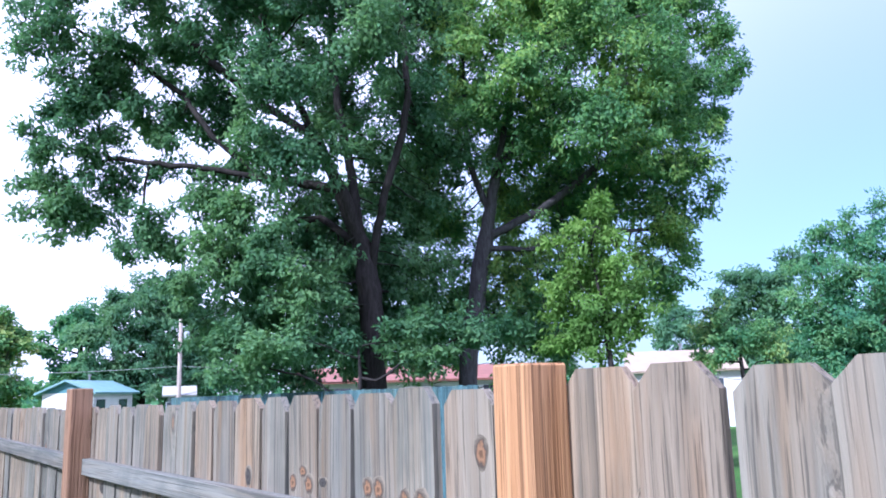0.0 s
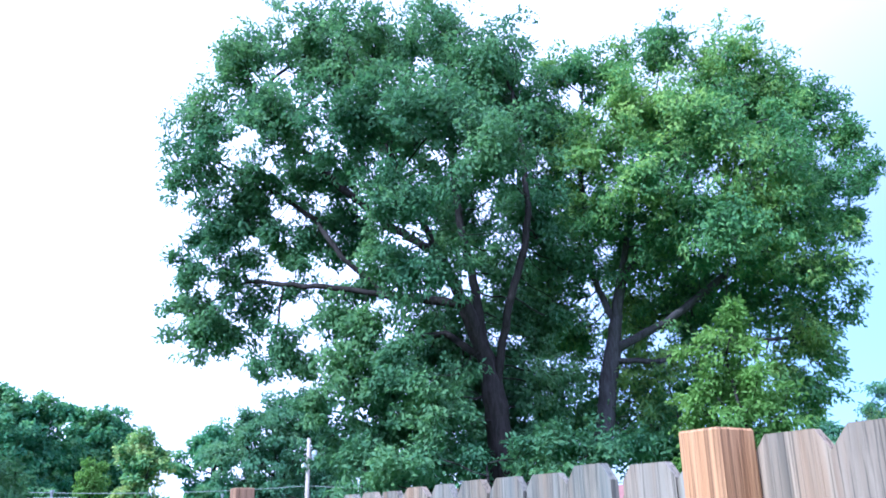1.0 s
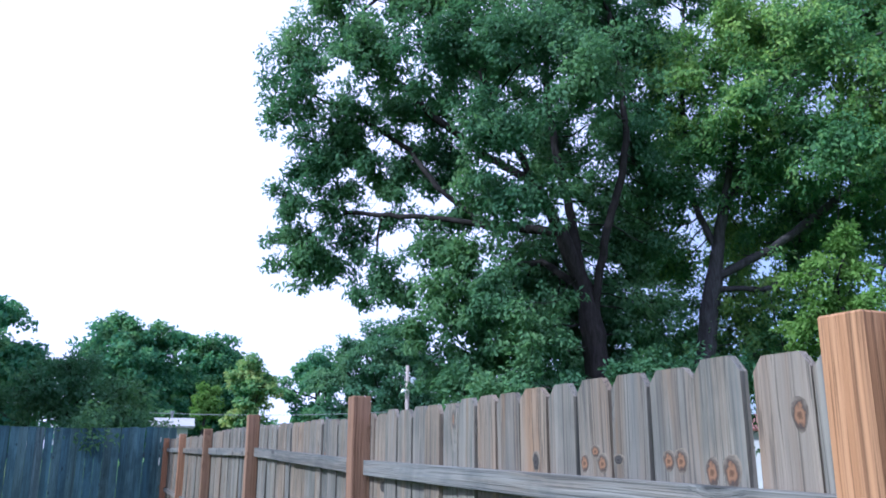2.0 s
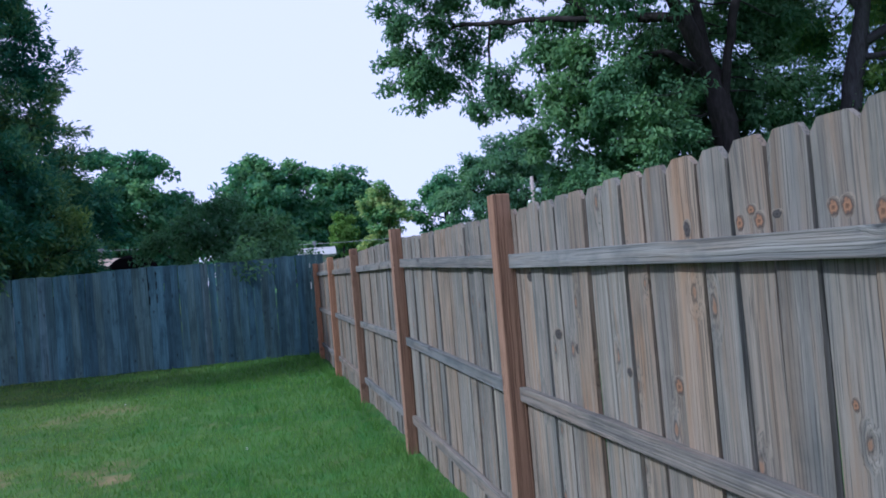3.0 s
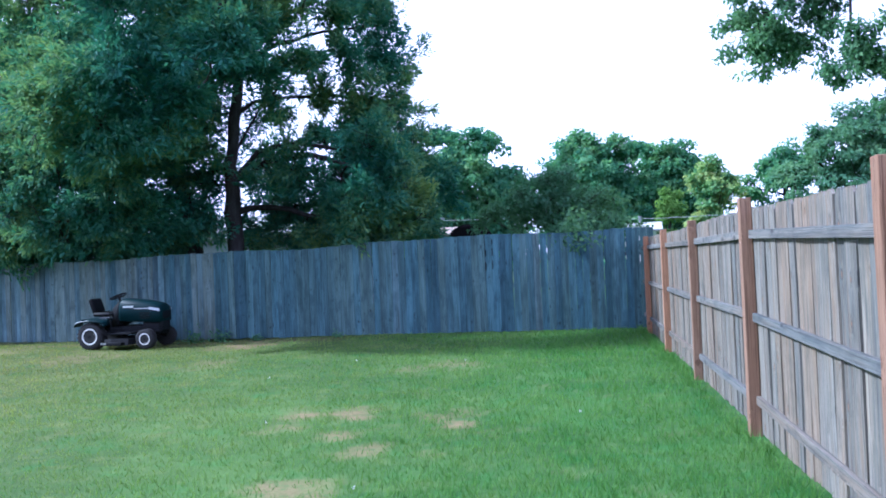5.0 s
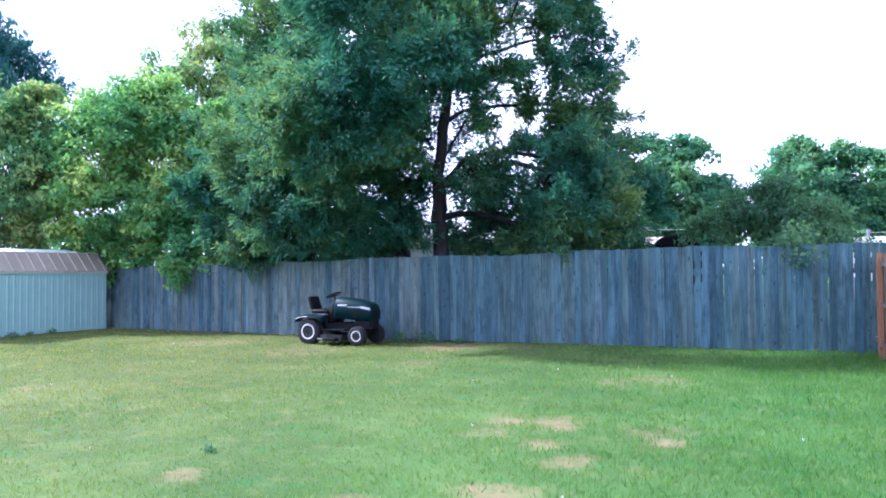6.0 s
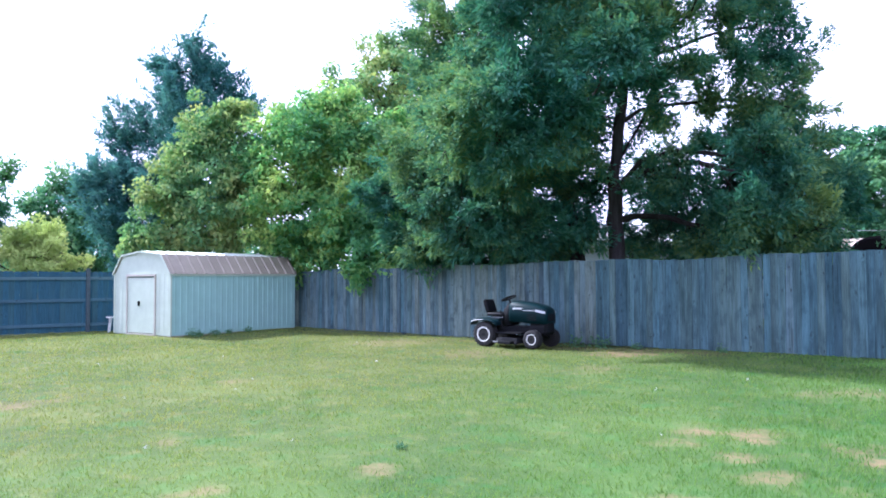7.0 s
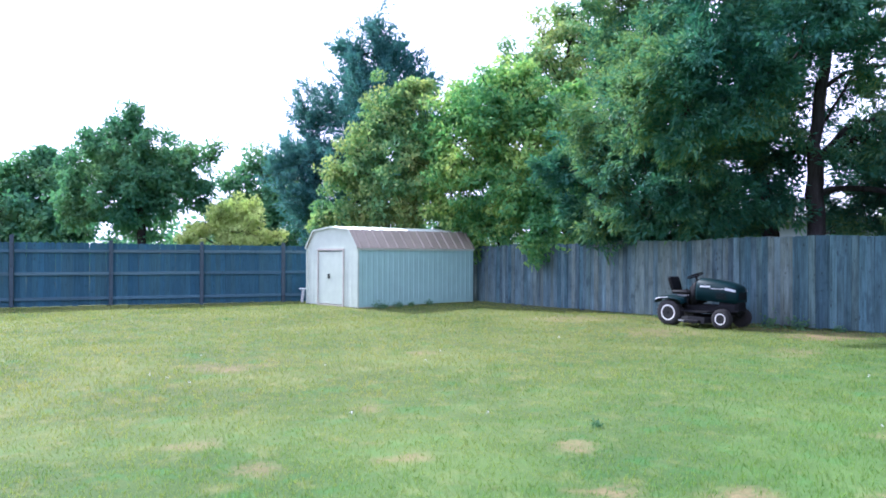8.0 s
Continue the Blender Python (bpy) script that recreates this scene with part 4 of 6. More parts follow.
tree("oak_tree", "rounded dark green tree beyond the back fence", "tree", (-44.1, 24.8), 60,
     [(0.61, 0, 6.64, 1.6), (-0.73, -0.5, 6.04, 1.48), (1.44, -1, 4.68, 2.16), (-1.23, 0, 4.53, 1.49), (2.84, 0, 3.72, 1.95), (0.28, 0.5, 3.88, 2.15), (-2.06, 0, 5.54, 0.85), (-1.72, 0, 3.32, 1.42), (-0.07, 0, 7.31, 0.71)],
     0.29, LEAF_FAR, 0.3, per=5, leaves=28, puff=0.4, width=0.6, seed=18, skirt=True, low=0.5)
tree("maple_tree", "loose green tree beyond the grey fence", "tree", (-28.6, 11.2), 68,
     [(-0.42, 0, 5.66, 0.82), (-1.17, 0.3, 5.42, 0.91), (-1.73, 0, 5.26, 0.47), (0.32, -0.4, 4.66, 1.18), (1.37, 0, 4.71, 0.81), (2.15, 0, 4.99, 0.34), (-0.95, -0.5, 3.97, 1.39), (0.7, -0.4, 3.45, 1.39), (-1.86, 0, 3.21, 0.9), (-1.97, 0.2, 4.19, 0.56), (-2.23, -0.3, 2.6, 0.59), (-0.37, 0, 2.65, 1.11), (1.67, 0, 3.6, 0.77), (-0.24, 0, 6.33, 0.3), (2.35, 0, 5.32, 0.19)],
     0.17, LEAF_FAR, 0.15, per=22.8, leaves=34, puff=0.22, width=0.55, seed=19, low=0.5)
tree("far_tree", "distant dark green tree", "tree", (-68.3, 18.3), 75,
     [(0.4, -1, 7.36, 2.16), (-1.33, 0, 5.93, 2.09), (1.67, 0, 8.49, 1.6), (0.41, -1, 4.62, 3.03), (2.65, 1, 7.28, 1.82), (0.99, 0, 8.9, 1), (-3.4, 0, 5.21, 2.49), (-5.58, 0, 5.56, 2.99), (-1.51, 0, 3.96, 2.48), (3.23, 0, 4.52, 2.49)],
     0.45, LEAF_FAR, 0.3, per=3.5, leaves=28, puff=0.55, width=0.6, lump=0.24, core=0.2, twigs=False, seed=20, skirt=True, low=0.5)
tree("shrub", "dark green undergrowth below the shade trees", "shrub", (9.6, 15.3), -31,
     [(-2.82, 0, 3.33, 0.64), (-2.16, -0.3, 2.82, 0.75), (-1.34, 0.3, 3.21, 0.71), (-0.47, 0.8, 2.86, 0.67), (1.18, 0.6, 2.93, 0.79), (1.93, 0.3, 3.26, 0.72), (2.84, 0.6, 3.03, 0.67), (-2.43, 0, 2.25, 0.64), (1.46, 0, 2.3, 0.64), (3.45, 0.4, 3.24, 0.6)],
     0.15, LEAF_ELM, 0.05, per=15.8, leaves=34, puff=0.24, width=0.52, seed=41, low=0.3)
tree("shrub", "pale yellow-green flowering shrub behind the fence", "shrub", (-24.6, 12.5), 62,
     [(-0.16, 0, 2.17, 0.92), (-1.04, 0, 2.06, 0.54), (0.56, -0.2, 2.4, 0.68), (1.14, 0, 2.04, 0.46), (-0.52, 0.2, 2.49, 0.58), (-1.3, 0, 1.83, 0.38), (-0.07, 0, 2.62, 0.76), (0.56, 0, 2.81, 0.42)],
     0.10, LEAF_PALE, 0.06, per=42, leaves=34, puff=0.14, width=0.6, seed=21)
tree("far_tree", "distant rounded green tree", "tree", (-7.3, 49.7), 8,
     [(1.37, 0, 8.04, 2), (-0.05, -0.5, 7.81, 1.55), (-1.07, 0.4, 8.96, 1.01), (2.82, 0, 7.16, 1.36), (0.55, -1, 5.75, 2.44), (-1.89, 0, 6.11, 1.78), (2.29, 0, 4.88, 1.99), (-1.62, 0, 4.33, 2.13), (4.1, 0, 5.51, 1.07)],
     0.29, LEAF_FAR, 0.3, per=6.8, leaves=31, puff=0.40, width=0.72, lump=0.24, core=0.35, twigs=False, seed=22, skirt=True, low=0.5)
tree("far_tree", "distant broad dark green tree", "tree", (1.4, 75.2), -1,
     [(-1.16, 0, 10.89, 2.04), (3.16, 0, 10.85, 1.82), (1.06, -0.5, 11.06, 1.6), (1.34, -1, 8.37, 3.48), (3.87, 0, 8.07, 1.92), (-1.8, 0, 8.37, 2.67), (2.28, 0, 5.51, 3.2), (-0.55, 0, 12.55, 0.75)],
     0.40, LEAF_FAR, 0.35, per=4.3, leaves=31, puff=0.55, width=0.72, lump=0.24, core=0.35, twigs=False, seed=23, skirt=True, low=0.5)
tree("far_tree", "distant tall dark green tree", "tree", (9.0, 79.7), -7,
     [(0.57, 0, 10.59, 2.51), (-1.07, 0, 10.7, 1.26), (2.28, 0, 9.81, 1.6), (0.12, -1, 7.65, 2.92), (2.26, 0, 7.04, 2.62), (-2.22, 0, 7.31, 2.28), (0.42, 0, 4.92, 2.84)],
     0.40, LEAF_FAR, 0.35, per=4.3, leaves=31, puff=0.55, width=0.72, lump=0.24, core=0.35, twigs=False, seed=24, skirt=True, low=0.5)
tree("far_tree", "distant light green tree with thin crown", "tree", (11.3, 69.2), -10,
     [(0.24, 0, 8.05, 1.34), (1.21, -0.5, 6.98, 1.18), (-0.64, 0, 7.24, 1.19), (1.9, 0, 6.69, 0.8), (0.46, 0, 5.72, 1.79)],
     0.34, LEAF_PEAR, 0.2, per=5.4, leaves=34, puff=0.44, width=0.72, lump=0.24, core=0.35, twigs=False, seed=25, skirt=True, low=0.5)
tree("far_tree", "distant dark green tree near the pole", "tree", (18.8, 72.7), -15,
     [(-0.8, 0, 9.1, 1.82), (-1.8, 0, 8.17, 1.39), (-0.39, -0.8, 7.34, 2.11), (-3.09, 0, 6.74, 1.07), (0.82, 0, 8.07, 1.81)],
     0.36, LEAF_FAR, 0.3, per=4.9, leaves=31, puff=0.50, width=0.72, lump=0.24, core=0.35, twigs=False, seed=26, skirt=True, low=0.5)
tree("willow_tree", "grey-green tree behind the utility pole", "tree", (16.9, 52.5), -18,
     [(-0.4, 0, 8.48, 1.73), (-1.98, -0.6, 6.93, 1.78), (1.11, 0, 8.68, 1.97), (0.68, -0.8, 6.67, 2.32), (2.69, 0, 7.63, 2.36), (3.42, 0.6, 9.06, 1.6), (-2.39, 0, 5.92, 1.57), (-1.27, 0, 8.02, 1.1), (4.55, 0, 6.75, 2.36), (-0.7, 0, 5.42, 1.96), (2.58, 0, 5.16, 2.35)],
     0.29, LEAF_GREY, 0.3, per=5, leaves=31, puff=0.36, width=0.5, seed=27, skirt=True, low=0.5)
tree("shrub", "green shrub hanging over the back fence", "shrub", (-0.8, 19.7), 2,
     [(0.24, 0, 3.06, 0.75), (-0.47, 0, 2.82, 0.53), (1.03, -0.2, 2.74, 0.6), (1.51, 0, 2.41, 0.44), (0.4, -0.4, 2.35, 0.68), (-0.7, 0.2, 2.43, 0.56), (1.82, -0.2, 2.15, 0.28), (0.47, -1.6, 1.97, 0.38), (-1.05, 0.4, 2.6, 0.51), (-0.09, 0, 3.5, 0.31), (0.47, -3.3, 1.87, 0.2), (0.3, -3.1, 1.98, 0.17), (0.68, -2.9, 2.06, 0.19), (0.23, -1, 2, 0.39), (1.05, -0.6, 2.17, 0.48)],
     0.11, LEAF_ELM, 0.05, per=38, leaves=34, puff=0.2, width=0.5, lump=0.26, seed=28)
tree("oak_tree", "broad grey-green tree beyond the houses", "tree", (45.7, 20.7), -66,
     [(-0.02, 0, 9.14, 2.29), (1.71, 0, 9.43, 2.08), (-1.46, 0, 8.64, 1.36), (-1.14, -1.5, 6.21, 2.9), (0.93, -1, 6.24, 2.79), (3.51, 0, 8.6, 2.87), (-2.75, 0, 5.33, 1.78), (-0.54, 0, 4.23, 2.48), (2.82, 0, 4.95, 3.2), (-2.02, 0, 9.52, 0.5), (0.14, 0, 10.59, 0.58)],
     0.26, LEAF_FAR, 0.3, per=3.2, leaves=42, puff=0.42, width=0.52, seed=29, skirt=True, low=0.5)
tree("far_tree", "distant grey-green tree row behind the houses", "tree", (53.8, 31.2), -60,
     [(1.86, 0, 9.17, 2.04), (-0.31, 0, 8.42, 2.39), (-1.78, 0, 9.37, 1.06), (0.82, -1, 6.22, 2.6), (-1.67, 0, 6.24, 1.76), (-5.47, 1, 7.17, 1.62), (-6.5, 0, 5.88, 1.59), (-4.07, 0, 5.75, 1.59), (-2.64, 0, 8.59, 0.71)],
     0.38, LEAF_GREY, 0.3, per=5.4, leaves=31, puff=0.45, width=0.4, lump=0.24, core=0.2, twigs=False, seed=30, skirt=True, low=0.5)
tree("young_tree", "slender light green tree beside the tan roof", "tree", (20.6, 12.6), -59,
     [(-0.71, 0, 3.79, 0.41), (-0.4, 0, 3.29, 0.55), (-0.87, 0.1, 3.16, 0.55), (-0.22, 0, 2.8, 0.54), (0.71, 0, 3.23, 0.51), (1.04, 0, 2.9, 0.48), (-0.69, 0, 2.59, 0.61), (0.37, 0, 2.78, 0.44)],
     0.13, LEAF_PEAR, 0.06, per=35, leaves=24, puff=0.16, width=0.5, seed=31, low=0.3)
tree("young_tree", "distant bright yellow-green small tree", "tree", (6.8, 59.8), -7,
     [(0.09, 0, 5.73, 0.6), (-0.19, 0, 4.91, 0.85), (0.27, 0, 4.26, 1.02)],
     0.22, LEAF_YOUNG, 0.1, per=21, leaves=26, puff=0.24, width=0.55, seed=32, low=0.3)
tree("fir_tree", "tall blue-green conifer with a pointed ragged top", "tree", (-26.0, 19.7), 55,
     [(-0.05, 0, 11.06, 0.24), (-0.16, 0, 10.28, 0.52), (0.21, 0, 9.77, 0.61), (-0.69, 0, 9.4, 0.75), (0.41, -0.4, 8.78, 0.92), (-1.14, 0.2, 8.29, 0.84), (-0.39, -0.8, 7.78, 0.99), (-1.76, 0, 7.44, 0.78), (-2.52, 0, 7.8, 0.3), (0.67, 0, 7.4, 1.16), (-0.93, -1, 6.4, 1.25), (-2.47, 0, 6.46, 0.83), (-1.58, -0.6, 5.35, 1.35), (-3.02, 0, 5.68, 0.55), (1.58, 0, 8.57, 0.61), (1.86, 0, 7.93, 0.56), (-2.46, 0, 4.39, 1.28), (-0.92, -0.6, 4.14, 1.34), (-3.36, 0.2, 4.85, 0.69), (1.17, 0.4, 6.33, 1.4), (1.12, 0, 9.58, 0.28), (-2.79, 0, 3.27, 1.14), (-1.56, 0, 2.6, 1.36), (0.72, 0.5, 4.25, 1.39)],
     0.2, LEAF_FIR, 0.2, plume=0.95, per=22, leaves=50, puff=0.21, width=0.27, droop=-0.25, core=0.15, rise=0.0, seed=5, low=0.4,
     stems=[[(0.07, 0, -0.15), (0.05, 0, 2.62), (0.09, 0, 6.02), (0.03, 0, 8.97), (0, 0, 11.56)]])


def far_woods():
    """The low, dark band of distant trees and scrub all round."""
    rng = np.random.default_rng(40)
    n = 800
    a = rng.uniform(radians(-85), radians(105), n)
    d = rng.uniform(88, 120, n)
    top = 4.8 + 1.2 * np.sin(a * 9) + 0.9 * np.sin(a * 23 + 1) + rng.normal(0, 0.5, n)
    c = np.stack([-d * np.sin(a), d * np.cos(a), top * rng.uniform(0.05, 1, n)], 1)
    k = 36
    off = rng.normal(0, 1, (n, k, 3)) * np.array([1.1, 1.1, 0.55])
    at = (c[:, None] + off).reshape(-1, 3)
    at[:, 2] = np.maximum(at[:, 2], 0.1)
    co, tris = leaf_cards(rng, at, unit(off.reshape(-1, 3)), 0.8, 0.55, 0.2)
    tagged(new("far_woods", tri_mesh("far_woods", co, tris, LEAF_FAR)), "dark green band of distant trees and scrub", "woods", kind="stuff")


far_woods()


# ---- shed ----
def build_shed():
    x0, x1, y0, y1 = -20.80, -18.31, 12.96, 17.4
    ez, bz, rz, inset = 1.65, 2.15, 2.24, 0.37
    xc = (x0 + x1) / 2
    ob = thing("shed", "pale steel garden shed with a gambrel roof on the lawn", "shed", pose(xc, y0, 0))
    x0, x1, y0, y1 = x0 - xc, x1 - xc, 0.0, y1 - y0

    def ribbed(a, b, z0, z1, across, material, name, pitch=0.19, depth=0.007):
        """A sheet with raised ribs from a to b, at right angles to 'across'."""
        a, b = Vector((*a, 0)), Vector((*b, 0))
        n = Vector((*across, 0))
        length = (b - a).length
        d = (b - a) / length
        prof, s = [], 0.0
        while s < length - 1e-4:
            for ds, h in ((0.0, 0.0), (0.10, 0.0), (0.115, depth), (0.155, depth), (0.17, 0.0)):
                if s + ds < length:
                    prof.append((s + ds, h))
            s += pitch
        prof.append((length, 0.0))
        bm = bmesh.new()
        lo = [bm.verts.new(a + d * q + n * h + Vector((0, 0, z0))) for q, h in prof]
        hi = [bm.verts.new(a + d * q + n * h + Vector((0, 0, z1))) for q, h in prof]
        back = [bm.verts.new(p + Vector((0, 0, z)) - n * 0.03) for p, z in ((a, z0), (b, z0), (b, z1), (a, z1))]
        for i in range(len(prof) - 1):
            bm.faces.new((lo[i], lo[i + 1], hi[i + 1], hi[i]))
        bm.faces.new(back)
        return part(name, bm, material, ob)

    # side and back walls take the steel with shade in its colour
    ribbed((x0, y1), (x0, y0), 0.04, ez, (-1, 0), SHED_SHADED, "side_wall")
    ribbed((x1, y0), (x1, y1), 0.04, ez, (1, 0), SHED_SHADED, "side_wall")
    ribbed((x1, y1), (x0, y1), 0.04, ez, (0, 1), SHED_SHADED, "back_wall")
    ribbed((x0, y0), (x0 + 0.58, y0), 0.04, ez, (0, -1), SHED_WHITE, "front_wall")
    ribbed((x1 - 0.62, y0), (x1, y0), 0.04, ez, (0, -1), SHED_WHITE, "front_wall")
    for y, nm in ((y0, "gable"), (y1, "gable")):
        s = 1 if y == y1 else -1
        sec = [(x0, ez), (x1, ez), (x1 - inset, bz), (0, rz), (x0 + inset, bz)]
        part(nm, loft([[(x, y - s * 0.02, z) for x, z in sec], [(x, y + s * 0.006, z) for x, z in sec]]), SHED_WHITE, ob)
    # the door and its frame
    dx0, dx1 = x0 + 0.62, x1 - 0.68
    door = part("door", boxed(dx0, y0 - 0.012, 0.08, dx1, y0 + 0.02, ez - 0.09, 0.004), SHED_WHITE, ob, "white sliding shed door")
    part("door_handle", boxed(dx0 + 0.48, y0 - 0.035, 0.80, dx0 + 0.56, y0 - 0.011, 0.93, 0.006), BLACK, door, "black door latch")
    for xx in (dx0 - 0.055, dx1 + 0.005):
        part("door_jamb", boxed(xx, y0 - 0.03, 0.04, xx + 0.05, y0 + 0.02, ez - 0.06, 0.003), SHED_TRIM, ob)
    part("door_header", boxed(dx0 - 0.055, y0 - 0.03, ez - 0.06, dx1 + 0.055, y0 + 0.02, ez - 0.0, 0.003), SHED_TRIM, ob)
    part("threshold", boxed(dx0 - 0.05, y0 - 0.05, 0.0, dx1 + 0.05, y0 + 0.02, 0.06, 0.003), SHED_TRIM, ob)
    part("base_frame", boxed(x0 + 0.01, y0 + 0.03, 0.0, x1 - 0.01, y1 - 0.01, 0.06), SHED_TRIM, ob)
    part("eave_trim", boxed(x1 - 0.005, y0 - 0.03, ez - 0.05, x1 + 0.03, y1 + 0.03, ez + 0.012, 0.003), SHED_WHITE, ob)
    part("eave_trim", boxed(x0 - 0.03, y0 - 0.03, ez - 0.05, x0 + 0.005, y1 + 0.03, ez + 0.012, 0.003), SHED_WHITE, ob)
    part("corner_trim", boxed(x1 - 0.03, y0 - 0.022, 0.04, x1 + 0.02, y0 + 0.03, ez - 0.052, 0.003), SHED_WHITE, ob)
    part("corner_trim", boxed(x0 - 0.02, y0 - 0.022, 0.04, x0 + 0.03, y0 + 0.03, ez - 0.052, 0.003), SHED_WHITE, ob)
    # four roof slopes of ribbed panels
    for (ax, az), (bx, bz2) in (((x1 + 0.03, ez + 0.0), (x1 - inset, bz + 0.012)), ((x1 - inset - 0.005, bz + 0.014), (0.02, rz + 0.014)),
                                ((x0 - 0.03, ez + 0.0), (x0 + inset, bz + 0.012)), ((x0 + inset + 0.005, bz + 0.014), (-0.02, rz + 0.014))):
        a, b = Vector((ax, 0, az)), Vector((bx, 0, bz2))
        up = Vector((-(b - a).z, 0, (b - a).x)).normalized()
        if up.z < 0:
            up = -up
        steep = abs((b - a).z) > abs((b - a).x)
        slope = part("roof_panel", loft([[a + up * h + Vector((0, y, 0)) for y, h in ((y0 - 0.05, 0.012), (y1 + 0.05, 0.012), (y1 + 0.05, -0.012), (y0 - 0.05, -0.012))],
                                         [b + up * h + Vector((0, y, 0)) for y, h in ((y0 - 0.05, 0.012), (y1 + 0.05, 0.012), (y1 + 0.05, -0.012), (y0 - 0.05, -0.012))]]),
                     SHED_ROOF if steep else SHED_WHITE, ob, "faded pinkish brown steel roof slope" if steep else "")
        k = y0 + 0.1
        while k < y1:
            part("rib", loft([[p + up * h + Vector((0, k + w, 0)) for w, h in ((-0.035, 0.012), (0.035, 0.012), (0.015, 0.036), (-0.015, 0.036))] for p in (a, b)]),
                 SHED_ROOF if steep else SHED_WHITE, slope)
            k += 0.33
        part("verge_trim", loft([[p + up * h + Vector((0, y0 + w, 0)) for w, h in ((-0.066, 0.022), (-0.05, 0.022), (-0.05, -0.022), (-0.066, -0.022))] for p in (a, b)]), SHED_WHITE, ob)
    part("ridge_cap", loft([[(x, y, z) for x, z in ((-0.10, rz + 0.02), (0, rz + 0.045), (0.10, rz + 0.02), (0, rz + 0.03))] for y in (y0 - 0.06, y1 + 0.06)]), SHED_WHITE, ob)
    return ob


build_shed()


# ---- garden tractor ----
def build_mower():
    """Faces +x; wheel centres 1.2 m apart."""
    ob = thing("lawn_tractor", "black and dark green riding lawn tractor parked by the fence", "lawn tractor", pose(-9.42, 15.50, 0, 0, 0, -1))

    def wheel(x, y, r, w, rim_r, side):
        tyre = part("tyre", lathe([(rim_r, -w / 2 * 0.85), (r * 0.86, -w / 2), (r * 0.97, -w / 2 * 0.75), (r, -w / 4), (r, w / 4), (r * 0.97, w / 2 * 0.75), (r * 0.86, w / 2), (rim_r, w / 2 * 0.85)], 32), RUBBER, ob, smooth=True)
        tyre.location = (x, y, r)
        k = side
        part("rim", lathe([(rim_r * 1.02, k * w * 0.40), (rim_r * 1.02, k * w * 0.44), (rim_r * 0.86, k * w * 0.45), (rim_r * 0.74, k * w * 0.30), (rim_r * 0.52, k * w * 0.24)], 28), RIM, tyre, "white painted steel rim", True)
        part("hub", lathe([(rim_r * 0.50, k * w * 0.24), (rim_r * 0.46, k * w * 0.33), (rim_r * 0.22, k * w * 0.36), (rim_r * 0.18, k * w * 0.46)], 16), BLACK, tyre, "black hub")
        # tread lugs
        bm = bmesh.new()
        for i in range(22):
            a = 2 * math.pi * i / 22
            for s in (-1, 1):
                box(bm, r * 0.97, s * w * 0.23 - w * 0.2, -0.014, r * 1.02, s * w * 0.23 + w * 0.2, 0.014)
                bm.verts.ensure_lookup_table()
                vs = bm.verts[-8:]
                bmesh.ops.rotate(bm, verts=vs, matrix=Matrix.Rotation(s * 0.5, 3, "X"), cent=(r, s * w * 0.23, 0))
                bmesh.ops.rotate(bm, verts=vs, matrix=Matrix.Rotation(a, 3, "Y"), cent=(0, 0, 0))
        part("tread", bm, RUBBER, tyre)

    for s in (-1, 1):
        wheel(-0.6, s * 0.38, 0.275, 0.24, 0.165, s)
        wheel(0.6, s * 0.40, 0.20, 0.17, 0.115, s)

    def ringed(x, w, z0, z1, top=0.5):
        """A rounded upright section across the tractor."""
        h = z1 - z0
        return [(x, y * w, z0 + f * h) for y, f in ((-1, 0), (-1, 0.55), (-0.94, 0.80), (-0.72, 0.95), (-top, 1.0), (top, 1.0), (0.72, 0.95), (0.94, 0.80), (1, 0.55), (1, 0))]

    hood = part("hood", loft([ringed(-0.08, 0.25, 0.58, 0.985), ringed(-0.03, 0.265, 0.56, 1.015), ringed(0.35, 0.275, 0.54, 0.975), ringed(0.60, 0.27, 0.53, 0.93), ringed(0.74, 0.26, 0.52, 0.89), ringed(0.81, 0.235, 0.52, 0.85), ringed(0.835, 0.19, 0.54, 0.79)]),
                GREEN_BLACK, ob, "glossy dark green-black hood", True)
    for s in (-1, 1):
        part("decal", boxed(0.03, s * 0.2715 - 0.002, 0.83, 0.26, s * 0.2715 + 0.002, 0.865), SILVER, hood, "silver side decal")
        part("stripe", boxed(0.28, s * 0.273 - 0.003, 0.80, 0.62, s * 0.273 + 0.003, 0.812), SILVER, hood)
        part("headlight", loft([[(0.60, s * 0.255, 0.835), (0.80, s * 0.215, 0.79), (0.80, s * 0.215, 0.745), (0.60, s * 0.262, 0.785)], [(0.60, s * 0.277, 0.835), (0.812, s * 0.238, 0.79), (0.815, s * 0.240, 0.745), (0.60, s * 0.282, 0.785)]]), LENS, hood, "clear headlight lens")
        bm = bmesh.new()
        for k in range(5):
            box(bm, 0.40, s * 0.278 - 0.004, 0.60 + 0.03 * k, 0.62, s * 0.278 + 0.004, 0.612 + 0.03 * k)
        part("side_vent", bm, BLACK, hood)
    part("grille", boxed(0.805, -0.15, 0.58, 0.838, 0.15, 0.74, 0.008), BLACK, hood)
    part("lower_grille", loft([ringed(0.44, 0.24, 0.34, 0.56), ringed(0.78, 0.22, 0.34, 0.56), ringed(0.83, 0.14, 0.36, 0.55)]), BLACK, ob)
    part("front_axle", tube([(0.6, -0.34, 0.20), (0.6, -0.12, 0.27), (0.6, 0.12, 0.27), (0.6, 0.34, 0.20)], 0.028), BLACK, ob)
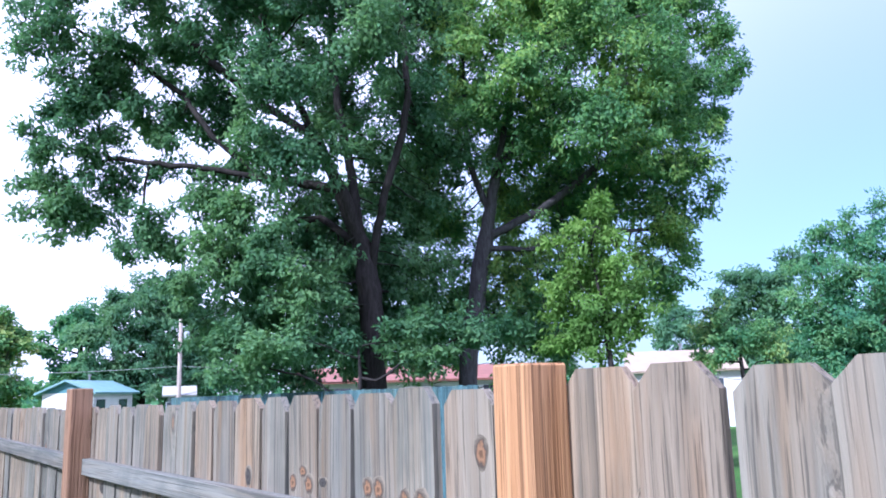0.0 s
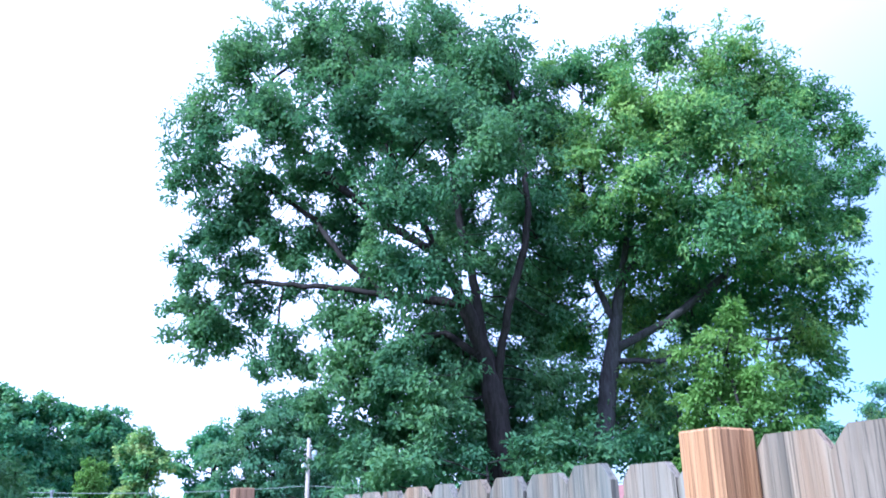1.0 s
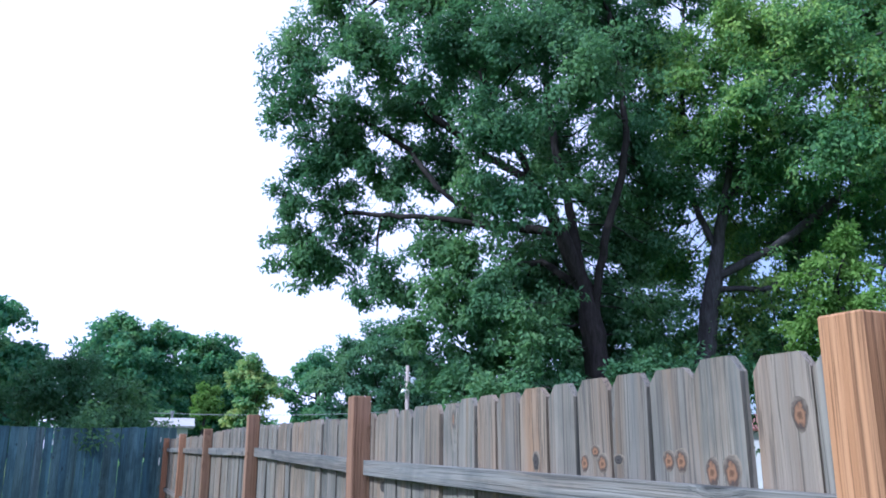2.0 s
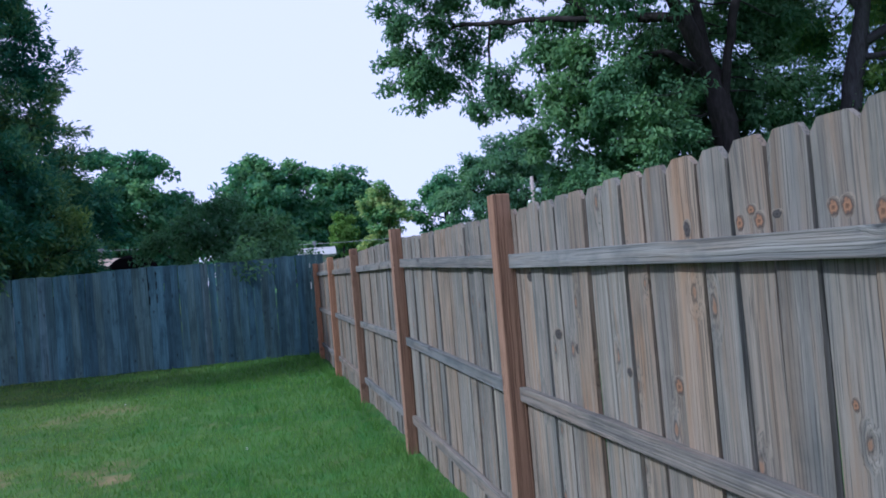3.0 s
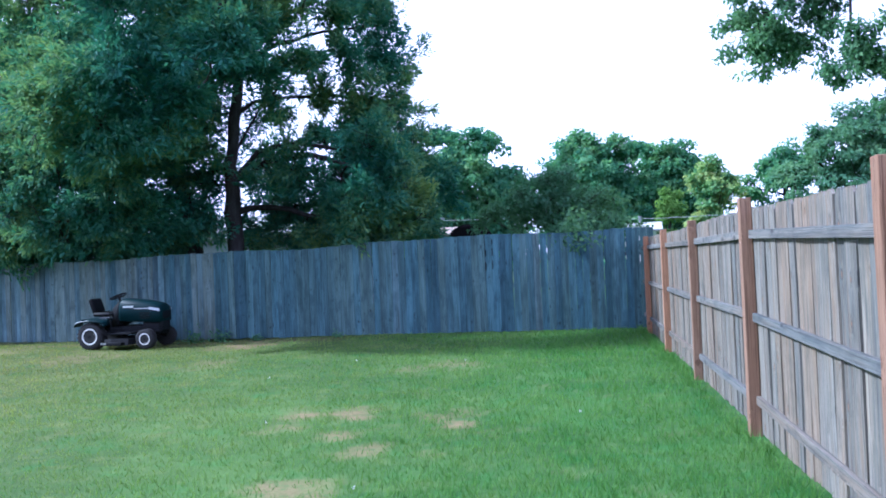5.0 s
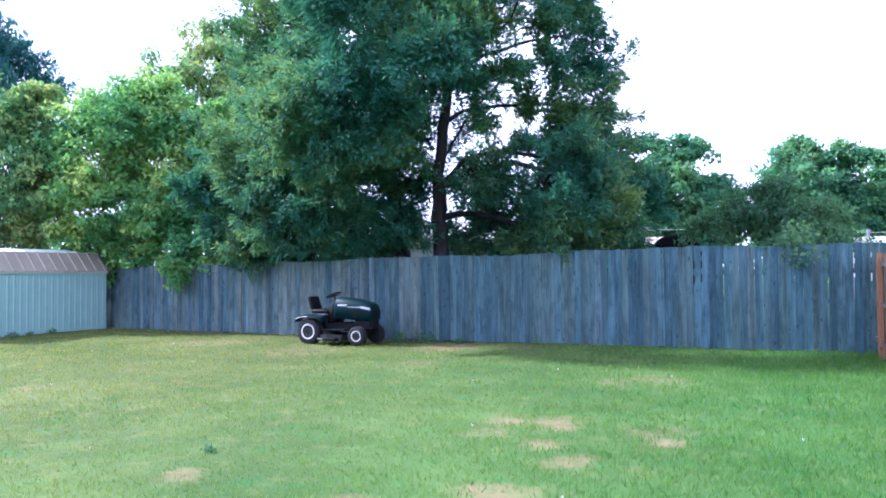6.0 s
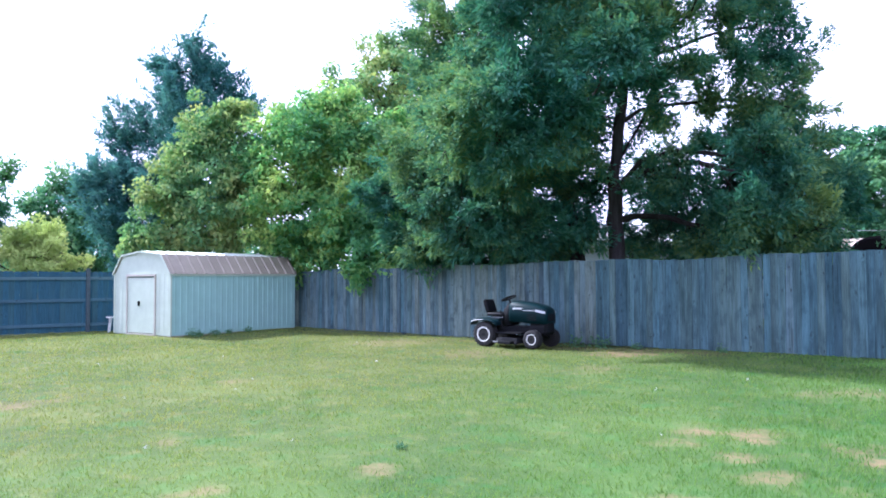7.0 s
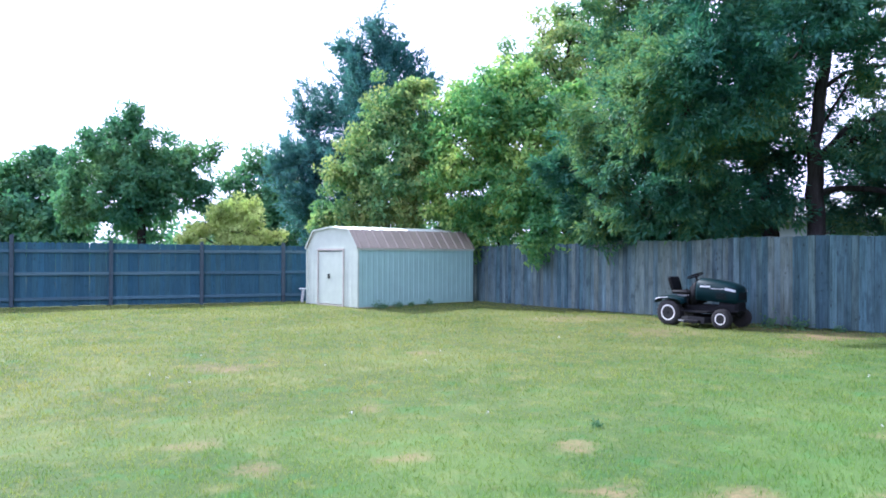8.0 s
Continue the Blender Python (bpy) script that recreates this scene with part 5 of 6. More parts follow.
    part("bumper", tube([(0.72, -0.24, 0.34), (0.84, -0.18, 0.36), (0.86, 0, 0.36), (0.84, 0.18, 0.36), (0.72, 0.24, 0.34)], 0.018), BLACK, ob)
    part("chassis", boxed(-0.75, -0.17, 0.28, 0.80, 0.17, 0.46, 0.02), BLACK, ob)
    part("dashboard", loft([ringed(-0.28, 0.17, 0.46, 0.84), ringed(-0.16, 0.22, 0.46, 0.95), ringed(-0.08, 0.245, 0.50, 0.98)]), BLACK, ob, smooth=True)
    column = part("steering_column", tube([(-0.16, 0, 0.90), (-0.23, 0, 1.05)], 0.022), BLACK, ob)
    c, ax = Vector((-0.24, 0, 1.06)), Vector((-0.36, 0, 0.93)).normalized()
    u, w = Vector((0, 1, 0)), ax.cross(Vector((0, 1, 0)))
    ring = [c + (u * math.cos(a) + w * math.sin(a)) * 0.165 for a in [2 * math.pi * k / 24 for k in range(25)]]
    wheel_rim = part("steering_wheel", tube(ring, 0.015), BLACK, ob, smooth=True)
    for k in range(3):
        a = 2 * math.pi * k / 3 + 0.5
        part("spoke", tube([c, c + (u * math.cos(a) + w * math.sin(a)) * 0.16], 0.011, 6), BLACK, wheel_rim)
    # fenders, foot boards, seat
    for s in (-1, 1):
        arc = []
        for k in range(9):
            a = math.pi * (0.02 + 0.96 * k / 8)
            arc.append((-0.60 + 0.33 * math.cos(a), 0.46 + 0.16 * math.sin(a) ** 0.45))
        sec = [[(x, s * 0.22, z), (x, s * 0.50, z - 0.015), (x, s * 0.51, z - 0.05), (x, s * 0.50, z - 0.035), (x, s * 0.22, z - 0.02)] for x, z in arc]
        part("fender", loft(sec), GREEN_BLACK, ob, smooth=True)
        part("fender_edge", tube([(x, s * 0.508, z - 0.02) for x, z in arc[4:8]], 0.008, 6), SILVER, ob)
        part("footboard", boxed(-0.28, s * 0.18 if s > 0 else -0.46, 0.30, 0.30, 0.46 if s > 0 else -0.18, 0.335, 0.008), BLACK, ob)
    part("fender_deck", boxed(-0.92, -0.30, 0.56, -0.30, 0.30, 0.62, 0.015), GREEN_BLACK, ob)
    seat = part("seat", boxed(-0.70, -0.22, 0.66, -0.24, 0.22, 0.75, 0.044), BLACK, ob, "black moulded seat", True)
    part("backrest", boxed(-0.78, -0.19, 0.72, -0.68, 0.19, 1.04, 0.049, Matrix.Rotation(-0.32, 4, "Y")), BLACK, seat, smooth=True)
    part("seat_spring", boxed(-0.62, -0.08, 0.61, -0.34, 0.08, 0.67), STEEL, seat)
    deck = part("mower_deck", loft([[(-0.28, y, z) for y, z in ((-0.50, 0.10), (0.50, 0.10), (0.48, 0.21), (-0.48, 0.21))], [(-0.10, y, z) for y, z in ((-0.56, 0.09), (0.56, 0.09), (0.52, 0.23), (-0.52, 0.23))], [(0.26, y, z) for y, z in ((-0.52, 0.09), (0.52, 0.09), (0.48, 0.22), (-0.48, 0.22))], [(0.36, y, z) for y, z in ((-0.30, 0.10), (0.30, 0.10), (0.28, 0.19), (-0.28, 0.19))]]), BLACK, ob)
    part("deck_rail", boxed(-0.30, -0.575, 0.12, 0.20, -0.555, 0.15), STEEL, deck, "worn bare steel deck edge")
    part("discharge_chute", boxed(-0.10, -0.70, 0.10, 0.22, -0.55, 0.16, 0.01), BLACK, deck)
    part("lift_lever", tube([(-0.20, -0.33, 0.40), (-0.24, -0.34, 0.80)], 0.012, 6), BLACK, ob)
    part("hitch_plate", boxed(-0.95, -0.10, 0.30, -0.74, 0.10, 0.33), STEEL, ob)
    return ob


build_mower()


# ---- folding chair by the shed ----
def build_chair():
    ob = thing("folding_chair", "white tubular folding chair leaning beside the shed", "chair", pose(-21.5, 13.35, 0.0, 0, 0, -25))
    for s in (-0.13, 0.17):
        part("leg", tube([(s, 0.10, 0.0), (s, 0.18, 0.45), (s, 0.28, 0.86)], 0.014), WHITE_TUBE, ob)
        part("leg", tube([(s - 0.02, -0.10, 0.0), (s, -0.06, 0.43)], 0.019), WHITE_TUBE, ob)
    for z, y in ((0.86, 0.28), (0.70, 0.24), (0.56, 0.20)):
        part("slat", boxed(-0.22, y - 0.01, z - 0.045, 0.22, y + 0.01, z + 0.03, 0.004), WHITE_TUBE, ob)
    part("seat", boxed(-0.22, -0.16, 0.42, 0.22, 0.20, 0.445, 0.006), WHITE_TUBE, ob)


build_chair()


# ---- neighbouring buildings ----
def house(name, label, at, turn, w, d, wall_z, ridge_z, wall_m, roof_m, gable_m=None, windows=()):
    """A low house: walls, gables, two roof slopes with eaves, windows on the front (local -y). The ridge runs along local x."""
    ob = thing(name, label, "house", pose(at[0], at[1], 0, 0, 0, turn))
    part("wall", boxed(-w / 2, -d / 2, 0, w / 2, d / 2, wall_z), wall_m, ob)
    for s in (-1, 1):
        part("gable", loft([[(x, y, z) for y, z in ((-d / 2, wall_z), (d / 2, wall_z), (0, ridge_z))] for x in (s * (w / 2 - 0.1), s * (w / 2 + 0.012))]), gable_m or wall_m, ob)
        a, b = Vector((0, s * (d / 2 + 0.3), wall_z - 0.3 * (ridge_z - wall_z) / (d / 2))), Vector((0, 0, ridge_z))
        up = Vector((0, s * (ridge_z - wall_z), d / 2)).normalized()
        part("roof_slope", loft([[p + up * h + Vector((x, 0, 0)) for x, h in ((-w / 2 - 0.3, 0.02), (w / 2 + 0.3, 0.02), (w / 2 + 0.3, 0.12), (-w / 2 - 0.3, 0.12))] for p in (a, b)]), roof_m, ob)
    part("vent_pipe", lathe([(0.06, ridge_z - 0.3), (0.06, ridge_z + 0.35), (0.10, ridge_z + 0.36), (0.10, ridge_z + 0.45)], 10, "z"), STEEL, ob)
    for x, z0, ww, hh in windows:
        win = part("window", boxed(x - ww / 2 - 0.06, -d / 2 - 0.03, z0 - 0.06, x + ww / 2 + 0.06, -d / 2 + 0.02, z0 + hh + 0.06), wall_m, ob)
        part("pane", boxed(x - ww / 2, -d / 2 - 0.04, z0, x + ww / 2, -d / 2 - 0.028, z0 + hh), PANE, win)
    return ob


house("mobile_home", "white mobile home with a teal gable and pale roof", (13.0, 49.5), 40, 3.7, 3.2, 2.5, 3.1, WALL_WHITE, ROOF_TEAL, TEAL, [(-1.2, 1.2, 0.8, 0.9), (0.9, 1.2, 0.8, 0.9)])
house("house", "white house with a red-brown roof behind the trees", (23.2, 31.5), -37, 11.0, 6.0, 2.45, 3.1, WALL_WHITE, ROOF_RED, None, [(-3.5, 1.1, 1.2, 1.1), (0.5, 1.1, 1.2, 1.1), (3.6, 1.1, 1.2, 1.1)])
house("house", "cream house with a tan shingle roof", (35.3, 25.0), -53, 5.0, 7.0, 2.6, 3.6, WALL_WHITE, ROOF_TAN, None, [(-1.2, 1.1, 1.0, 1.1), (1.2, 1.1, 1.0, 1.1)])
house("house", "pale blue-white house behind the cedar trees", (-13.2, 31.5), 21, 10.0, 6.0, 2.7, 3.6, WALL_BLUE, ROOF_GREY, None, [(-2.5, 1.0, 1.1, 1.1), (1.0, 1.0, 1.1, 1.1), (3.4, 1.0, 0.8, 1.1)])
house("storage_building", "small white storage building beyond the fence corner", (3.2, 41.5), -5, 1.5, 3.0, 2.6, 2.95, WALL_WHITE, ROOF_GREY)
house("storage_building", "small cream storage building near the utility pole", (16.6, 44.9), -20, 1.2, 2.4, 2.2, 2.6, WALL_BLUE, ROOF_GREY, None, [(-0.4, 1.2, 0.5, 0.6)])


def arched_cover(at, turn, label, w, top):
    ob = thing("tarpaulin_cover", label, "tarpaulin", pose(at[0], at[1], 0, 0, 0, turn), "covered stacks behind the fence")
    sec = []
    for y in (-1.4, -1.35, 1.35, 1.4):
        k = 0.92 if abs(y) > 1.38 else 1.0
        sec.append([(w * k * math.cos(math.pi * i / 12), y, top - 0.5 + 0.5 * k * math.sin(math.pi * i / 12) + 0.015 * math.sin(5.0 * i)) for i in range(13)] + [(-w * k, y, 0.0), (w * k, y, 0.0)])
    part("cover", loft(sec), TARP, ob)
    part("rope", tube([(1.015 * w * math.cos(math.pi * i / 12), -0.7, top - 0.5 + 0.52 * math.sin(math.pi * i / 12)) for i in range(13)], 0.012, 6), TARP, ob)


arched_cover((-5.05, 24.2), 10, "black tarpaulin cover with a rounded top", 0.86, 2.62)
arched_cover((-3.35, 24.0), 10, "narrow black tarpaulin cover with a rounded top", 0.66, 2.54)
house("storage_building", "pale gabled storage building behind the black covers", (-4.7, 27.5), 10, 0.7, 2.0, 2.36, 2.58, WALL_WHITE, ROOF_TAN)


def build_pole():
    ob = thing("utility_pole", "grey wooden utility pole with a transformer and lamp", "utility pole", pose(16.0, 43.4, 0))
    part("pole", lathe([(0.14, -0.2), (0.13, 1.0), (0.095, 6.3)], 12, "z"), POLE_WOOD, ob, smooth=True)
    tank = part("transformer", lathe([(0.14, -0.28), (0.165, -0.26), (0.165, 0.22), (0.12, 0.27), (0.05, 0.29)], 16, "z"), WALL_BLUE, ob, "pale grey transformer can", True)
    tank.location = (0.33, -0.1, 5.35)
    part("bracket", boxed(0.05, -0.13, 5.25, 0.25, -0.07, 5.33), STEEL, ob)
    part("lamp_arm", tube([(0, -0.05, 4.75), (-0.25, -0.15, 4.85)], 0.02, 6), STEEL, ob)
    lamp = part("lamp_head", lathe([(0.06, -0.12), (0.14, -0.10), (0.12, 0.08), (0.04, 0.14)], 12, "z"), WHITE_TUBE, ob, "white lamp head", True)
    lamp.location = (-0.30, -0.18, 4.80)

    def wire(a, b, sag):
        w = thing("power_line", "thin grey overhead wire sagging from the pole", "wire", group="wires on the pole")
        pts = [Vector(a).lerp(Vector(b), k / 14) - Vector((0, 0, sag * 4 * (k / 14) * (1 - k / 14))) for k in range(15)]
        part("cable", tube(pts, 0.014, 5), WIRE, w)
    wire((16.0, 43.4, 5.0), (31.0, 37.0, 3.6), 0.3)
    wire((16.0, 43.4, 3.75), (32.0, 37.0, 3.2), 0.15)
    wire((16.0, 43.4, 3.75), (0.0, 47.0, 3.6), 0.25)
    wire((-60.0, 27.0, 5.0), (2.0, 47.0, 3.8), 0.35)


build_pole()


# ---- fences ----
def run(ob, a, b, board, pitch, top, posts, rails, post_mat, rail_mat, boards, post_w=0.09, behind=False, bottom=0.03, wide=(), seed=1, bright=(), fresh=None, start=0.0, loose=0.0006, rail_h=0.089, broken=()):
    """One straight run of a board fence from a to b; the yard lies on the right of the way from a to b.
    top(s): height of the boards; posts: (place, height); rails: heights of their centres along the way."""
    rng = random.Random(seed)
    a, b = Vector((*a, 0)), Vector((*b, 0))
    x = (b - a).normalized()
    y = Vector((0, 0, 1)).cross(x)
    m = Matrix(((x.x, y.x, 0, a.x), (x.y, y.y, 0, a.y), (0, 0, 1, 0), (0, 0, 0, 1)))
    length = (b - a).length
    ypost, yrail, yboard = (0.075, 0.035, 0.0) if behind else (post_w / 2, 0.074, 0.104)
    cache = {}
    for s, h in posts:
        key = (round(h, 2), s in bright)
        mat = fresh if s in bright else post_mat
        if key not in cache:
            cache[key] = post_mesh("post", post_w, h + 0.1, mat)
        o = part("post", cache[key], mat, ob, "bright orange cedar post" if s in bright else "")
        o.matrix_local = m @ Matrix.Translation((s, ypost, -0.1)) @ Matrix.Rotation(rng.uniform(-0.003, 0.003), 4, "Y") @ Matrix.Rotation(rng.uniform(-0.02, 0.02), 4, "Z")
    ends = sorted([0.0] + [s for s, _ in posts] + [length])
    lay = Matrix(((0, 0, 1, 0), (1, 0, 0, 0), (0, 1, 0, 0), (0, 0, 0, 1)))
    lengths = {}
    for p, q in zip(ends, ends[1:]):
        gap = 0.0 if behind else post_w / 2
        L = round(q - p - 2 * gap, 2)
        if L < 0.15:
            continue
        if L not in lengths:
            lengths[L] = rail_mesh("rail", L, rail_mat, rail_h)
        for z in rails:
            o = part("rail", lengths[L], rail_mat, ob)
            dz, tilt = rng.uniform(-0.004, 0.004), rng.uniform(-0.002, 0.002) - math.atan2(z(q) - z(p), q - p)
            o.matrix_local = m @ Matrix.Translation((p + gap, yrail, z(p) + dz)) @ Matrix.Rotation(tilt, 4, "Y") @ lay
    s, k = start or board / 2, 0
    while s < length:
        h = top(s)
        v = boards[rng.randrange(len(boards))]
        chips = [me for c, me in broken if abs(c - s) < pitch / 2]
        v = chips[0] if chips else v
        o = part("picket", v, v.materials[0], ob)
        ground = bottom + rng.uniform(-0.012, 0.012)
        o.matrix_local = m @ Matrix.Translation((s + rng.uniform(-loose, loose), yboard + rng.uniform(-0.007, 0.007), ground)) @ Matrix.Rotation(rng.uniform(-0.004, 0.004), 4, "Y") @ Matrix.Rotation(rng.uniform(-0.05, 0.05), 4, "Z") @ Matrix.Rotation(math.pi if rng.random() < 0.5 and not chips else 0.0, 4, "Z") @ Matrix.Diagonal((rng.uniform(0.98 if loose > 0.001 else 1.0, 1.02), 1, (h - ground + rng.uniform(-0.008, 0.006)) / 1.8, 1))
        s += pitch + sum(g for w0, w1, g in wide if w0 < s < w1)
        k += 1
    return k


def level(z):
    return lambda s: z


def line_of(far, middle, near):
    """The height of a rail that drops with the ground over the near bays."""
    return lambda s: float(np.interp(s, (9.62, 12.49, 15.29), (far, middle, near)))


def board_set(n, w, ear, material, seed):
    rng = random.Random(seed)
    return [picket_mesh("picket", rng, w, 1.8, 0.020, ear, material) for _ in range(n)]


fence_a = thing("fence", "weathered dog-eared wooden privacy fence with orange-brown cedar posts", "fence")
# the way runs from the far corner back towards and past the camera: place along it is 16.45 - y
run(fence_a, (0.985, 16.45), (0.98, -4.6), 0.146, 0.1595, lambda s: 1.80 + 0.012 * math.sin(s * 0.9) - 0.035 * max(0, 1 - s / 6) + (0.022 if s > 15.35 else 0.0),
    [(1.15, 1.80), (3.98, 1.83), (6.80, 1.84), (9.62, 1.89), (12.49, 1.87), (15.29, 1.845), (18.1, 1.85), (20.9, 1.85)], (line_of(0.29, 0.225, 0.215), line_of(0.945, 0.893, 0.90), line_of(1.60, 1.538, 1.517)), POST_DULL, RAIL, board_set(14, 0.1455, 0.032, PICKET, 5), seed=3, bright=(15.29,), fresh=POST, start=0.065, loose=0.003, rail_h=0.068, wide=((15.1, 15.3, 0.026), (15.3, 17.2, -0.0085)))


def knot_wood(name, heart, rim):
    n = Nodes(name, 0.8, 0, 0.2)
    d = n.add("ShaderNodeVectorMath", i0=n.vmath("MULTIPLY", n.coords("Generated"), (1.0, 0.0, 1.0)))
    d.operation = "DISTANCE"
    d.inputs[1].default_value = (0.5, 0.0, 0.5)
    f = n.math("ADD", d.outputs["Value"], n.math("MULTIPLY", n.math("SUBTRACT", n.noise(n.coords("Generated"), 4.0, 4.0), 0.5), 0.42))
    n.color(n.ramp(f, (0.04, tuple(0.45 * v for v in heart)), (0.14, heart), (0.22, tuple(0.8 * v for v in heart)), (0.30, rim), (0.40, (0.120, 0.102, 0.078)), (0.50, (0.190, 0.163, 0.124))))
    return n.m


KNOT = knot_wood("orange-brown knot", (0.215, 0.125, 0.070), (0.060, 0.047, 0.038))
KNOT_DARK = knot_wood("dark knot", (0.060, 0.055, 0.050), (0.028, 0.027, 0.026))


def knot_mesh(material):
    """A low oval boss, a unit across, standing out to -y."""
    rings, n = [(0.5, 0.0), (0.44, -0.6), (0.25, -0.9)], 14
    wave = [1 + 0.16 * math.sin(1.3 + 2 * math.pi * i / n) + 0.1 * math.sin(6 * math.pi * i / n) for i in range(n)]
    verts = [(r * wave[i] * math.cos(2 * math.pi * i / n), h, r * wave[i] * math.sin(2 * math.pi * i / n)) for r, h in rings for i in range(n)] + [(0, -1.0, 0)]
    faces = [(k * n + i, k * n + (i + 1) % n, (k + 1) * n + (i + 1) % n, (k + 1) * n + i) for k in range(2) for i in range(n)]
    faces += [(2 * n + i, 2 * n + (i + 1) % n, 3 * n) for i in range(n)]
    return mesh_of("knot", verts, faces, material, True)


def set_knots(fence, spots):
    """Knots on single boards of the near fence: y, z, width, height, dark or not."""
    kinds = {False: knot_mesh(KNOT), True: knot_mesh(KNOT_DARK)}
    boards = [o for o in fence.children if o.name.split(".")[0] == "picket"]
    for y, z, w, h, dark in spots:
        b = min(boards, key=lambda o: abs(o.matrix_basis.translation.y - y))
        m = b.matrix_basis
        side = 1 if (m.to_3x3() @ Vector((0, 1, 0))).x > 0 else -1       # which face of the board looks into the yard
        zl = (z - m.translation.z) / m.to_scale().z
        xl = max(-0.055, min(0.055, (m.translation.y - y) * side))
        face = b.data["bow"] * 0.5 * math.sin(math.pi * zl / 1.8) - side * 0.0095
        o = part("knot", kinds[dark], None, b)
        o.matrix_local = Matrix.Translation((xl, face, zl)) @ Matrix.Diagonal((w * 1.6, side * 0.0022, h * 1.7 / m.to_scale().z, 1))


set_knots(fence_a, [(2.34, 1.59, 0.026, 0.037, True), (2.09, 1.59, 0.031, 0.034, False), (2.03, 1.62, 0.03, 0.021, False), (2.0, 1.59, 0.034, 0.032, False), (1.92, 1.6, 0.031, 0.017, True), (1.74, 1.6, 0.028, 0.031, False), (1.7, 1.6, 0.029, 0.035, False), (1.59, 1.58, 0.032, 0.043, False), (1.53, 1.58, 0.036, 0.044, False), (2.47, 1.11, 0.043, 0.043, False), (3.44, 1.21, 0.06, 0.034, True), (3.26, 1.16, 0.06, 0.033, True), (1.73, 1.16, 0.018, 0.023, False), (1.57, 1.16, 0.024, 0.023, False), (3.73, 1.46, 0.06, 0.032, True), (2.77, 1.12, 0.035, 0.024, True), (1.35, 1.69, 0.03, 0.045, False)])


def chipped(seed, *chip):
    return picket_mesh("picket", random.Random(seed), 0.1375, 1.8, 0.020, 0.004, OLD_SHADED, chip)


fence_b = thing("fence", "tall old blue-grey wooden board fence along the back of the yard", "fence")
run(fence_b, (-20.9, 18.2), (-7.9, 16.595), 0.141, 0.1408, lambda s: 1.74 + 0.012 * s + 0.02 * math.sin(s * 1.7), [(2.0, 1.7), (4.4, 1.7), (6.8, 1.7), (9.2, 1.7), (11.6, 1.7)], [level(v) for v in (0.3, 0.95, 1.5)], OLD_POST, OLD_POST,
    board_set(9, 0.1375, 0.004, OLD, 8) + board_set(3, 0.1375, 0.004, OLD_SHADED, 18), behind=True, bottom=0.02, seed=7)
# run by the cedars: mostly boards with blue shade in their colour
run(fence_b, (-8.0, 16.6), (1.32, 16.5), 0.141, 0.1408, lambda s: 1.90 + 0.1 * min(1.0, max(0.0, (s - 2.0) / 3.0)) + 0.015 * math.sin(s * 2.3), [(1.0, 1.7), (3.4, 1.7), (5.8, 1.7), (8.2, 1.7)], [level(v) for v in (0.3, 0.95, 1.5)], OLD_POST, OLD_POST,
    board_set(10, 0.1375, 0.004, OLD_SHADED, 9) + board_set(1, 0.1375, 0.004, OLD, 19), behind=True, bottom=0.02, seed=9,
    broken=[(5.95, chipped(51, (1.12, 1.28), (1.38, 1.52))), (6.10, chipped(52, (1.15, 1.33), (1.40, 1.55), (1.60, 1.72))), (6.24, chipped(53, (1.36, 1.50),)), (8.30, chipped(54, (1.20, 1.28),)), (8.44, chipped(55, (1.16, 1.26),)),
            (8.86, chipped(56, (1.22, 1.38), (1.45, 1.56), (1.60, 1.76))), (9.02, chipped(57, (1.16, 1.36), (1.55, 1.65)))])

fence_c = thing("fence", "grey wooden board fence with three rails beside the shed", "fence")
run(fence_c, (-27.4, -2.3), (-20.7, 17.85), 0.144, 0.1445, lambda s: 1.80 - 0.008 * max(0, s - 9), [(1.4, 1.8), (3.9, 1.8), (6.4, 1.8), (8.75, 2.0), (11.25, 1.87), (13.75, 1.84), (16.2, 1.84), (18.6, 1.8)], [level(v) for v in (0.22, 0.92, 1.55)], OLD_POST, OLD_RAIL,
    board_set(8, 0.144, 0.03, OLD_C, 12), post_w=0.10, bottom=0.015, seed=13)

fence_d = thing("fence", "dark grey board fence of the neighbouring yard", "fence")
run(fence_d, (9.0, 25.0), (9.0, 10.5), 0.14, 0.1405, lambda s: 1.95, [(2.0, 1.9), (7.0, 1.9), (12.0, 1.9)], [level(0.3), level(1.5)], OLD_POST, OLD_POST, board_set(5, 0.14, 0.01, OLD_SHADED, 15), behind=True, seed=17)


